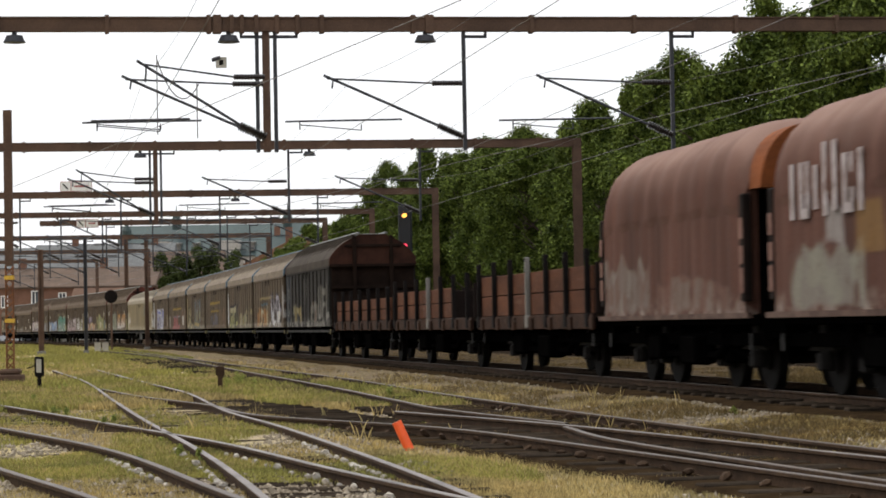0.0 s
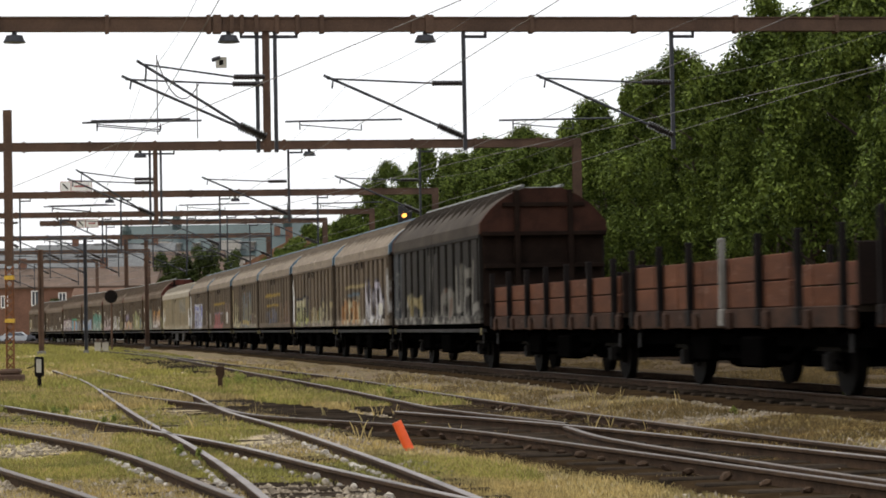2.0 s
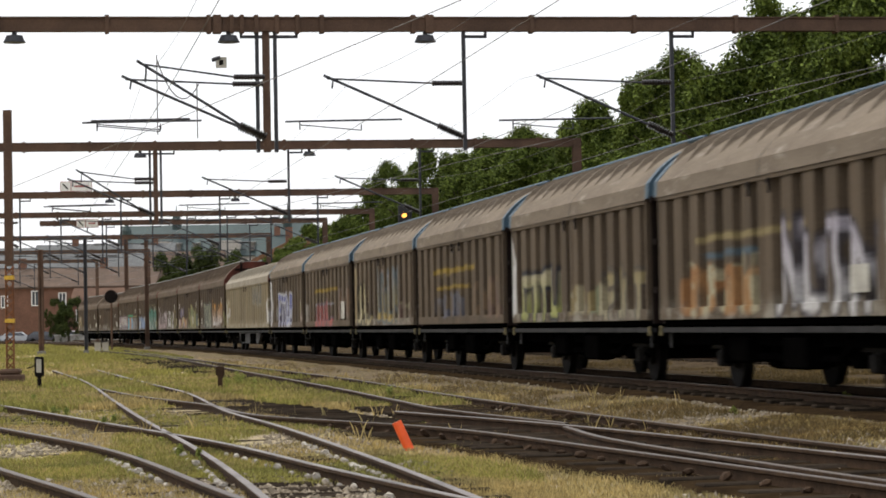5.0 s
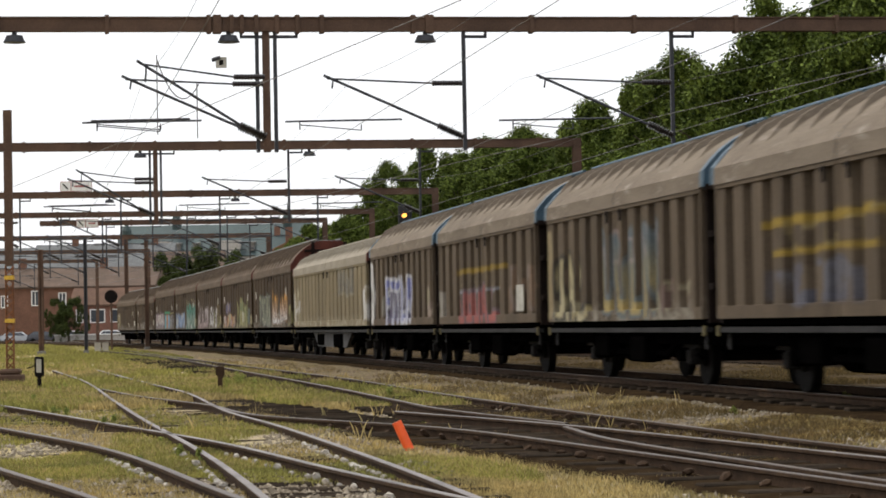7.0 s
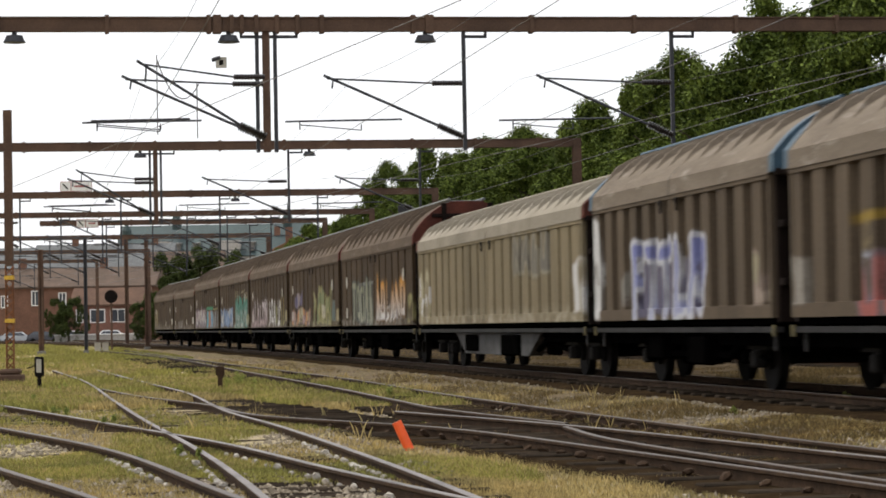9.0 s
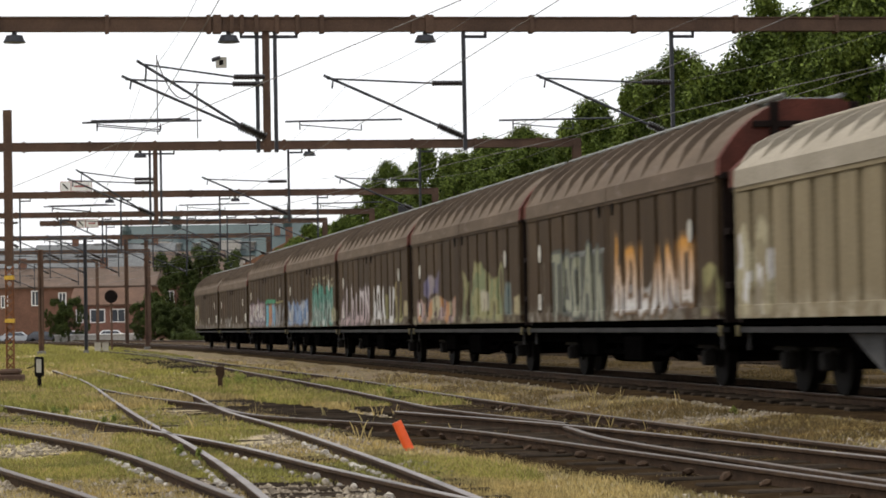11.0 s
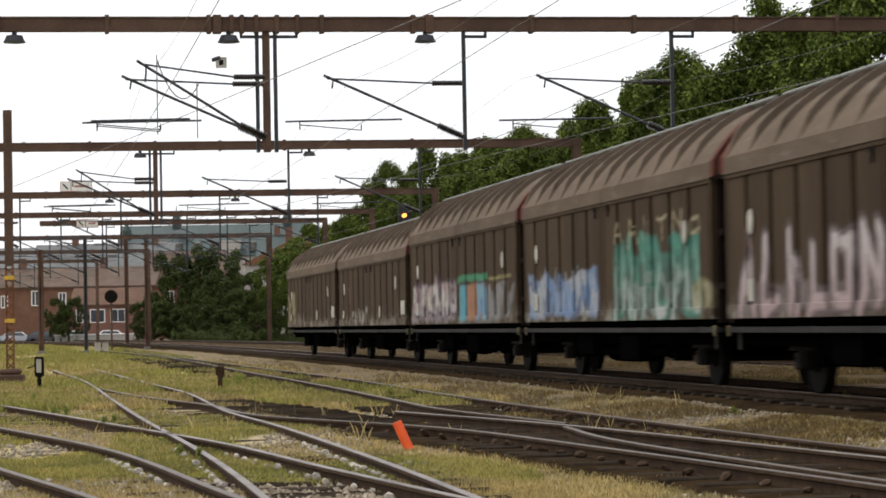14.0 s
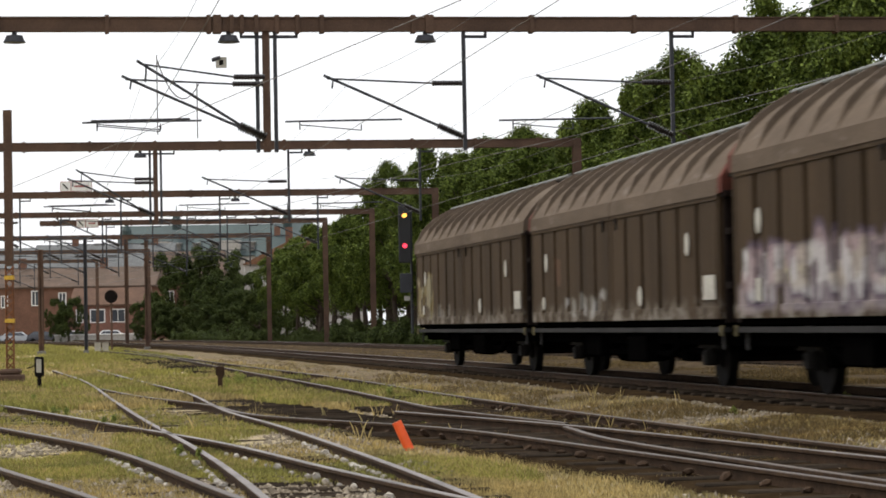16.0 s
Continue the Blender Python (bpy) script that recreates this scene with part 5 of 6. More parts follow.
def make_overhead():
    portal("brown steel catenary portal with three bell lamps", 0.1, 61.0, 8.43, -17.0, 16.5, (-16.8, 16.3), (-4.37, 0.5, 5.75), (-10.4, -5.27, -0.45), 0.15, (-4.37,), (-5.75, -5.5, -5.2, -4.95, -4.6, -4.1, -3.6, -0.75, -0.3))
    spec = ((5.56, 102.0), (-0.38, 137.0), (-4.54, 160.0), (-8.14, 172.0), (-13.9, 198.0), (-27.5, 232.0), (-36.5, 262.0))
    for i, (x, y) in enumerate(spec):
        left = (-26.0, -30.0, -34.0, -19.5, -34.0, -40.0, -30.0)[i]
        hang = ((-6.5, -11.85, -17.2), (-6.5, -11.85, -17.2, -22.6), (-6.5, -9.3, -11.85, -17.2, -19.8, -25.0), (-5.2, -11.85, -15.0), (-6.5, -11.85, -14.4, -17.2, -23.5), (-6.5, -11.85, -17.2, -22.0, -27.0), (-6.5, -12.5))[i]
        portal("distant brown steel catenary portal" if i > 2 else "brown steel catenary portal with one visible post", x, y, 8.42, left, 0.17, (0.0, left + 0.2) if i < 3 else (0.0,), [h for h in hang if h > left], (-17.8, -11.0) if i in (0, 1) else (), 0.13, (-17.2,) if i == 0 else ())
    # contact wires with their carrying wires, along the curve of the tracks
    for off in (-7.3, -2.2, 2.0, 6.4):
        for low, label in ((True, "thin copper contact wire above a track"), (False, "sagging carrying wire above a track")):
            pts = []
            for k in range(12, -60, -1):
                s = k * 3.4
                p = on_line(s, off)
                f = (s + 0.0) / 40.8 % 1.0
                pts.append((p.x, p.y, 5.9 if low else 7.1 - 0.55 * 4 * f * (1 - f)))
            wire("contact_wire" if low else "carrying_wire", label, pts, 0.0085 if low else 0.005)
    wire("feeder_wire", "thin feeder wire crossing the yard at an angle", [(8.3, 12.0, 5.9), (0.15, 37.7, 5.9), (-11.0, 72.6, 5.9), (-24.0, 113.0, 5.9)], 0.0085)
    wire("feeder_wire", "thin feeder wire crossing above the main line", [(17.0, 20.0, 5.9), (7.0, 53.0, 5.9), (-0.28, 77.0, 5.9), (-9.0, 108.0, 5.9)], 0.0085)
    # small sign and twisted cables on the first span
    w = thing("hanging_sign", "small white square sign with a dark mark on the wire", "sign")
    w.matrix_basis = pose(-5.15, 58.5, 7.32)
    bm = fresh()
    box(bm, (-0.13, -0.015, -0.13), (0.13, 0.015, 0.13), 0.004)
    part("plate", bm, M_LABEL, w)
    bm = fresh()
    box(bm, (-0.05, -0.02, -0.06), (0.05, -0.016, 0.06))
    part("mark", bm, M_STAKE, w)
    bm = fresh()
    rod(bm, (-0.22, 0, 0.06), (-0.02, 0, 0.12), 0.05, n=6)
    part("clip", bm, M_GREY_STEEL, w)
    for label, a, b, sag in (("slack black jumper cable under the portal", (-6.75, 59.2, 7.5), (-5.75, 59.2, 6.9), 0.62), ("slack black jumper cable beside the insulators", (-6.75, 59.2, 7.6), (-6.75, 59.2, 5.7), 0.0), ("black dropper cable by the cantilever", (-5.8, 59.2, 6.95), (-5.8, 59.2, 5.6), 0.0)):
        pts = []
        for i in range(13):
            f = i / 12
            p = Vector(a).lerp(Vector(b), f)
            p.z -= sag * 4 * f * (1 - f)
            pts.append(p)
        bm = fresh()
        tube(bm, pts, 0.014, 5)
        tagged(part("jumper_cable", bm, M_WIRE), label, "cable", "jumper cables")


def make_boards():
    """White boards with dark marks hanging under the far portals."""
    for x, y, z, wd in ((-20.1, 136.5, 9.0, 1.7), (-22.8, 159.5, 7.95, 1.35)):
        w = thing("track_board", "white board with red rim and dark marks on a portal", "sign", "portal boards")
        w.matrix_basis = pose(x, y, z)
        bm = fresh()
        box(bm, (-wd / 2 - 0.03, -0.02, -0.28), (wd / 2 + 0.03, 0.02, 0.28), 0.01)
        part("rim", bm, plain("dull_red_rim", (0.3, 0.09, 0.08), 0.6), w)
        for a, b in ((-wd / 2, -wd / 2 + 0.55), (-wd / 2 + 0.6, wd / 2)):
            bm = fresh()
            box(bm, (a, -0.03, -0.25), (b, -0.022, 0.25))
            part("panel", bm, M_FRAME, w)
        bm = fresh()
        box(bm, (-0.2, -0.006, -0.04), (0.2, 0.0, 0.04), 0, Matrix.Translation((-wd / 2 + 0.27, -0.034, 0)) @ Matrix.Rotation(0.785, 4, "Y"))
        part("arrow", bm, M_STAKE, w)
        bm = fresh()
        box(bm, (-wd / 2 + 0.75, -0.04, -0.05), (wd / 2 - 0.15, -0.034, 0.05))
        part("mark", bm, plain("dull_red_rim", (0.3, 0.09, 0.08), 0.6), w)
        bm = fresh()
        rod(bm, (0, 0.03, -0.6), (0, 0.03, 0.3), 0.04, n=6)
        part("bracket", bm, M_GREY_STEEL, w)


def make_signal():
    w = thing("railway_signal", "tall black railway signal, yellow lamp over red lamp lit", "railway signal")
    w.matrix_basis = pose(-2.17, 142.0, 0.0, 0, 0, 0)
    bm = fresh()
    rod(bm, (0.35, 0.15, -0.3), (0.35, 0.15, 7.9), 0.08, n=10)
    part("mast", bm, M_GREY_STEEL, w)
    bm = fresh()
    box(bm, (-0.36, -0.1, 4.6), (0.36, 0.06, 7.9), 0.05)
    part("signal_board", bm, plain("black_signal_board", (0.012, 0.012, 0.014), 0.7), w)
    for z, name, mat in ((7.32, "yellow_lamp", plain("lit_yellow_lens", (1.0, 0.42, 0.07), 0.3, 0, 2.6)), (5.58, "red_lamp", plain("lit_red_lens", (1.0, 0.05, 0.1), 0.3, 0, 1.8))):
        bm = fresh()
        rod(bm, (0, -0.14, z), (0, -0.1, z), 0.13, n=16)
        part(name, bm, mat, w, "lit signal lens")
        bm = fresh()
        box(bm, (-0.17, -0.4, z + 0.15), (0.17, -0.1, z + 0.18))
        part("hood", bm, plain("black_signal_board", (0.012, 0.012, 0.014)), w)
    bm = fresh()
    box(bm, (-0.32, -0.08, 2.9), (0.38, 0.1, 4.0), 0.02)
    part("indicator_box", bm, M_GREY_STEEL, w, "grey framed indicator box")
    bm = fresh()
    box(bm, (-0.1, -0.12, 2.45), (0.24, -0.08, 2.7))
    part("plate", bm, M_LABEL, w)


def make_yard_posts():
    # rusty mast with yellow bands
    w = thing("steel_mast", "rusty steel mast with two yellow bands on a plinth", "mast")
    w.matrix_basis = pose(-11.12, 63.7, 0)
    bm = fresh()
    prism(bm, [(-0.09, 2.75), (0.09, 2.75), (0.09, 6.75), (-0.09, 6.75)], -0.1, 0.1)
    part("upper_post", bm, M_STEEL, w, "brown steel upper post")
    bm = fresh()
    for e in (-0.1, 0.08):
        box(bm, (e, -0.09, 0.0), (e + 0.02, 0.09, 2.75))
    for i in range(12):
        rod(bm, (-0.09, -0.085, 0.1 + i * 0.22), (0.09, -0.085, 0.28 + i * 0.22), 0.018, n=6)
        rod(bm, (0.09, 0.085, 0.1 + i * 0.22), (-0.09, 0.085, 0.28 + i * 0.22), 0.018, n=6)
    part("lattice_post", bm, surface("orange_rust", (0.24, 0.10, 0.04), (0.12, 0.055, 0.035), scale=3, rough=0.85), w)
    for z in (1.3, 2.4):
        bm = fresh()
        box(bm, (-0.115, -0.105, z), (0.115, 0.105, z + 0.1))
        part("band", bm, plain("yellow_band_paint", (0.55, 0.34, 0.03), 0.6), w, "yellow painted band")
    bm = fresh()
    box(bm, (-0.32, -0.3, -0.4), (0.32, 0.3, -0.03), 0.03)
    box(bm, (-0.26, -0.24, -0.04), (0.26, 0.24, 0.12), 0.05)
    part("plinth", bm, M_STEEL, w, "rusty concrete-filled base")
    # dwarf signal
    w = thing("dwarf_signal", "small black dwarf signal with white face", "signal")
    w.matrix_basis = pose(-9.7, 59.5, -0.32)
    bm = fresh()
    rod(bm, (0, 0, 0), (0, 0, 0.35), 0.05, n=8)
    box(bm, (-0.11, -0.06, 0.3), (0.11, 0.06, 0.78), 0.03)
    rod(bm, (-0.3, 0, 0.5), (0.0, 0, 0.6), 0.015, n=6)
    part("case", bm, M_STAKE, w)
    bm = fresh()
    box(bm, (-0.06, -0.075, 0.4), (0.06, -0.061, 0.72), 0.005)
    part("face", bm, M_LABEL, w, "white signal face")
    # orange marker
    w = thing("marker_post", "leaning bright orange plastic marker post in the gravel", "marker post")
    w.matrix_basis = pose(-0.41, 27.6, -0.33, 0, -24, 0)
    bm = fresh()
    rod(bm, (0, 0, 0), (0, 0, 0.34), 0.055, 0.055, n=14)
    part("tube", bm, plain("orange_plastic", (0.85, 0.11, 0.02), 0.5), w)
    # rusty point stop, track stumps and white cabinets
    w = thing("track_stump", "short rusty iron marker standing in the grass", "marker")
    w.matrix_basis = pose(-5.2, 57.5, -0.34)
    bm = fresh()
    box(bm, (-0.05, -0.05, 0), (0.05, 0.05, 0.35))
    box(bm, (-0.1, -0.06, 0.3), (0.1, 0.06, 0.52), 0.02)
    part("post", bm, M_RAIL, w)
    for x, y in ((-23.0, 165.0), (-22.5, 165.0)):
        w = thing("trackside_cabinet", "white trackside equipment cabinet", "cabinet", "white cabinets")
        w.matrix_basis = pose(x, y, -0.35)
        bm = fresh()
        box(bm, (-0.2, -0.15, 0.0), (0.2, 0.15, 0.62), 0.02)
        part("body", bm, M_LABEL, w)
        bm = fresh()
        box(bm, (-0.23, -0.18, 0.62), (0.23, 0.18, 0.66), 0.01)
        part("lid", bm, M_PALE, w)
    # rusty masts of the far yard
    for x, y, h, wd in ((-21.6, 150.0, 6.7, 0.2), (-24.3, 150.0, 6.0, 0.3), (-20.3, 170.0, 7.4, 0.26), (-25.5, 200.0, 8.4, 0.3)):
        w = thing("steel_mast", "distant rusty brown overhead line mast" if wd > 0.2 else "slim blue-grey steel mast", "mast", "far yard masts")
        w.matrix_basis = pose(x, y, -0.35)
        bm = fresh()
        for e in (-wd / 2, wd / 2 - 0.03):
            box(bm, (-wd / 2, e, 0), (wd / 2, e + 0.03, h + 0.35))
        box(bm, (-0.03, -wd / 2, 0), (0.03, wd / 2, h + 0.35))
        part("post", bm, M_STEEL if wd > 0.2 else M_GREY_STEEL, w)
        bm = fresh()
        box(bm, (-wd * 0.8, -wd * 0.8, -0.1), (wd * 0.8, wd * 0.8, 0.25), 0.03)
        part("plinth", bm, M_PALE, w)
    w = thing("disc_sign", "round dark sign disc on a slim brown post", "sign")
    w.matrix_basis = pose(-23.0, 172.0, -0.35)
    bm = fresh()
    rod(bm, (0, 0, 0), (0, 0, 3.4), 0.07, n=8)
    part("post", bm, M_STEEL, w)
    bm = fresh()
    rod(bm, (0, -0.1, 3.75), (0, -0.06, 3.75), 0.45, n=20)
    part("disc", bm, M_STAKE, w)


# ---- trees ----
def leaf_material(name, light, dark):
    m, t, b = nodes_of(name)
    g = add(t, "ShaderNodeNewGeometry")
    big = tex(t, 0.75, 5, 0.7, (1, 1, 0.6), space="World")
    col = ramp(t, g.outputs["Random Per Island"], [(0.0, dark), (0.6, light), (1.0, tuple(c * 1.45 for c in light))])
    col = mix(t, 0.7, col, ramp(t, big, [(0.3, (0.42, 0.5, 0.45)), (0.7, (1.5, 1.4, 1.1))]), "MULTIPLY")
    t.links.new(col, b.inputs["Base Color"])
    b.inputs["Roughness"].default_value = 0.75
    b.inputs["Specular IOR Level"].default_value = 0.08
    tr = add(t, "ShaderNodeBsdfTranslucent")
    t.links.new(col, tr.inputs["Color"])
    ms = add(t, "ShaderNodeMixShader")
    ms.inputs[0].default_value = 0.12
    t.links.new(b.outputs[0], ms.inputs[1])
    t.links.new(tr.outputs[0], ms.inputs[2])
    t.links.new(ms.outputs[0], t.nodes["Material Output"].inputs["Surface"])
    return m


M_LEAF = leaf_material("dark_green_leaves", (0.094, 0.126, 0.026), (0.014, 0.024, 0.006))
M_BUSH = leaf_material("mid_green_leaves", (0.055, 0.072, 0.022), (0.014, 0.021, 0.008))
M_BARK = surface("dark_bark", (0.09, 0.07, 0.055), (0.045, 0.036, 0.03), rough=0.95, scale=5, stretch=(1, 1, 0.3))


def crown_mesh(name, rng, height, base, radius, clumps, leaves, size, material, peaks=3):
    """Upright sprays of small leaves round several leading shoots, with gaps between them."""
    verts, faces = [], []
    tips = [(rng.uniform(-0.6, 0.6) * radius, rng.uniform(-0.6, 0.6) * radius, height * rng.uniform(0.88, 1.02)) for _ in range(peaks)]
    per = 18
    for c in range(clumps):
        if c % per == 0:        # a new bough, bulging outwards and upwards
            k = rng.random() ** 0.8
            tip = tips[(c // per) % peaks]
            z = base + (tip[2] - base) * k
            env = radius * min(1.0, (0.62 + 0.8 * k) if base > 1.0 else (k + 0.10) * 3.2) * (1 - max(0, k - 0.5) / 0.5) ** 0.7
            a = rng.uniform(0, 2 * math.pi)
            rr = env * (0.35 + 0.6 * rng.random() ** 0.5)
            heart = Vector((math.cos(a) * rr + tip[0] * k, math.sin(a) * rr + tip[1] * k, z - 0.25 * (1 - k)))
            bulge = rng.uniform(0.24, 0.40) * radius * (1 - 0.5 * k)
        d = Vector((rng.gauss(0, 1) + 0.5 * math.cos(a), rng.gauss(0, 1) + 0.5 * math.sin(a), rng.gauss(0.55, 0.8))).normalized()
        at = heart + Vector((d.x, d.y, d.z * 1.15)) * bulge * rng.uniform(0.6, 1.0)
        cx, cy, z = at
        cr = rng.uniform(0.24, 0.42) * min(1.0, radius / 1.6)
        tall = rng.uniform(1.1, 1.9)
        lean = Vector((math.cos(a), math.sin(a), 0)) * rng.uniform(-0.1, 0.35)
        for _ in range(leaves):
            d = Vector((rng.gauss(0, 1), rng.gauss(0, 1), rng.gauss(0, 1))).normalized() * rng.random() ** 0.45
            up = d.z * tall
            thin = 1.0 - 0.35 * max(0.0, d.z)
            off = Vector((d.x * thin, d.y * thin, up)) * cr + lean * up * cr
            p = Vector((cx, cy, z)) + off
            n = (d + Vector((rng.uniform(-0.8, 0.8), rng.uniform(-0.8, 0.8), rng.uniform(-0.2, 0.9)))).normalized()
            s = size * rng.uniform(0.6, 1.35)
            x = Matrix.Rotation(rng.uniform(0, 6.28), 3, n) @ n.orthogonal().normalized()
            y = n.cross(x)
            i = len(verts)
            verts += [p - x * s * 0.5, p + y * s * 0.3 + n * s * 0.1, p + x * s * 0.6, p - y * s * 0.3 + n * s * 0.1]
            faces.append((i, i + 1, i + 2, i + 3))
    me = bpy.data.meshes.new(name)
    me.from_pydata([tuple(v) for v in verts], [], faces)
    me.materials.append(material)
    return me


def trunk_mesh(rng, height, radius):
    bm = fresh()
    segs = 6
    p = Vector((0, 0, -0.4))
    for i in range(segs):
        q = Vector((rng.uniform(-0.12, 0.12) * i, rng.uniform(-0.12, 0.12) * i, height * 0.8 * (i + 1) / segs))
        rod(bm, p, q, 0.26 * (1 - i / (segs + 0.6)), 0.26 * (1 - (i + 1) / (segs + 0.6)), 8)
        for _ in range(3 if i else 1):
            a = rng.uniform(0, 6.28)
            l = radius * rng.uniform(0.5, 0.85) * (1 - 0.4 * i / segs)
            e = q + Vector((math.cos(a) * l, math.sin(a) * l, l * 0.75))
            rod(bm, q, e, 0.09 * (1 - i / (segs + 2)), 0.02, 6)
        p = q
    me = bpy.data.meshes.new("trunk")
    bm.to_mesh(me)
    bm.free()
    me.materials.append(M_BARK)
    return me


def make_trees():
    rng = random.Random(11)
    kinds = []
    for i in range(4):
        h = 12.0
        kinds.append((trunk_mesh(rng, h, 3.4), crown_mesh("crown", rng, h, 3.5, 3.5, 720, 60, 0.15, M_LEAF, 4 + i % 3)))

    def tree(kind, x, y, h, wide, label, group):
        w = thing("tree", label, "tree", group)
        w.matrix_basis = pose(x, y, -0.25, 0, 0, rng.uniform(0, 360)) @ Matrix.Diagonal((wide, wide, h, 1))
        for name, me in zip(("trunk", "crown"), kind):
            o = new(name, me)
            o.parent = w

    s = 40.0
    while s > -154:
        p = on_line(s, 17.5 + rng.uniform(-0.8, 0.8))
        hh = rng.uniform(0.9, 0.99) * (1.12 if s > -24 else 1.0 if s > -105 else 1.0 - 0.0055 * (-105 - s))
        tree(kinds[rng.randrange(4)], p.x, p.y, hh, rng.uniform(0.9, 1.1), "tall dense dark green broadleaf tree beside the line", "row of lineside trees")
        s -= 5.2
    s = 42.0
    while s > -150:
        p = on_line(s, 23.0 + rng.uniform(-1, 1))
        tree(kinds[rng.randrange(4)], p.x, p.y, rng.uniform(0.88, 0.98) * (1.0 if s > -105 else 1.0 - 0.0055 * (-105 - s)), 1.1, "tall green broadleaf tree in the second row", "second row of trees")
        s -= 6.5
    under = [crown_mesh("crown", rng, 5.0, 0.2, 2.6, 170, 46, 0.2, M_BUSH, 4) for _ in range(2)]
    s = 40.0
    while s > -165:
        p = on_line(s, (27.5 if s > -72 else 34.0) + rng.uniform(-0.8, 0.8))
        w = thing("shrub", "tall dark shrub in the shade of the trees", "shrub", "shaded undergrowth")
        w.matrix_basis = pose(p.x, p.y, -0.35, 0, 0, rng.uniform(0, 360)) @ Matrix.Diagonal((1, 1, rng.uniform(0.8, 1.15), 1))
        o = new("crown", under[rng.randrange(2)])
        o.parent = w
        s -= 3.4
    bush = [(trunk_mesh(rng, 7.0, 3.0), crown_mesh("crown", rng, 8.6, 0.3, 3.6, 720, 42, 0.22, M_BUSH, 5)) for _ in range(2)]
    for x, y, h, wd in ((-16.6, 262, 0.95, 0.8), (-19.0, 258, 0.6, 0.8), (-30.2, 285, 1.16, 1.05), (-26.5, 283, 1.2, 1.2), (-23.0, 276, 0.86, 1.0), (-31.5, 270, 0.5, 0.8), (-28.5, 268, 0.42, 0.8), (-20.8, 266, 0.62, 0.8), (-45.3, 300, 0.62, 0.62), (-25.5, 264, 0.45, 0.7), (-22.8, 262, 0.4, 0.7)):
        tree(bush[rng.randrange(2)], x, y, h, wd, "dense green bushy tree by the yard", "bushy trees")
    hedge = [crown_mesh("crown", rng, 1.5, 0.0, 1.5, 80, 60, 0.12, M_BUSH, 3) for _ in range(2)]
    s = 20.0
    while s > -190:
        p = on_line(s, 13.6 + rng.uniform(-0.6, 0.6))
        w = thing("shrub", "low green shrub under the trees", "shrub", "lineside shrubs")
        w.matrix_basis = pose(p.x, p.y, -0.35, 0, 0, rng.uniform(0, 360)) @ Matrix.Diagonal((1, 1, rng.uniform(0.5, 1.1), 1))
        o = new("crown", hedge[rng.randrange(2)])
        o.parent = w
        s -= 2.6


# ---- far buildings ----
M_BRICK = surface("brown_red_brick", (0.19, 0.105, 0.075), (0.125, 0.07, 0.052), scale=0.5, rough=0.9, fine=5)
M_BRICK_RED = surface("bright_red_brick", (0.23, 0.12, 0.09), (0.165, 0.088, 0.068), scale=0.5, rough=0.9, fine=5)
M_TILE_DARK = surface("brown_grey_roof_tiles", (0.12, 0.085, 0.066), (0.08, 0.06, 0.048), scale=0.4, rough=0.85, fine=4)
M_TILE_BROWN = surface("weathered_red_roof_tiles", (0.13, 0.078, 0.055), (0.075, 0.048, 0.036), scale=0.4, rough=0.85, fine=4)
M_TILE_ORANGE = surface("orange_roof_tiles", (0.22, 0.115, 0.066), (0.13, 0.072, 0.045), scale=0.4, rough=0.85, fine=4)
M_COPPER = surface("green_copper_roof", (0.036, 0.06, 0.058), (0.02, 0.034, 0.036), scale=0.25, rough=0.7, fine=3)
M_PLASTER = surface("pale_plaster", (0.42, 0.4, 0.37), (0.33, 0.31, 0.28), scale=0.4, rough=0.9, fine=4)
M_GLASS = plain("dark_window_glass", (0.05, 0.055, 0.065), 0.1)
M_FRAME = plain("white_window_frame", (0.72, 0.71, 0.68), 0.6)


def window(w, x, y, z, wid, hgt):
    bm = fresh()
    box(bm, (x - wid / 2, y - 0.06, z), (x + wid / 2, y - 0.02, z + hgt))
    pane = part("window", bm, M_GLASS, w, "dark glazed window")
    bm = fresh()
    t = 0.12
    box(bm, (x - wid / 2 - t, y - 0.12, z - t), (x - wid / 2, y, z + hgt + t))
    box(bm, (x + wid / 2, y - 0.12, z - t), (x + wid / 2 + t, y, z + hgt + t))
    box(bm, (x - wid / 2, y - 0.12, z - t), (x + wid / 2, y, z))
    box(bm, (x - wid / 2, y - 0.12, z + hgt), (x + wid / 2, y, z + hgt + t))
    box(bm, (x - 0.04, y - 0.1, z), (x + 0.04, y - 0.061, z + hgt))
    part("frame", bm, M_FRAME, pane)


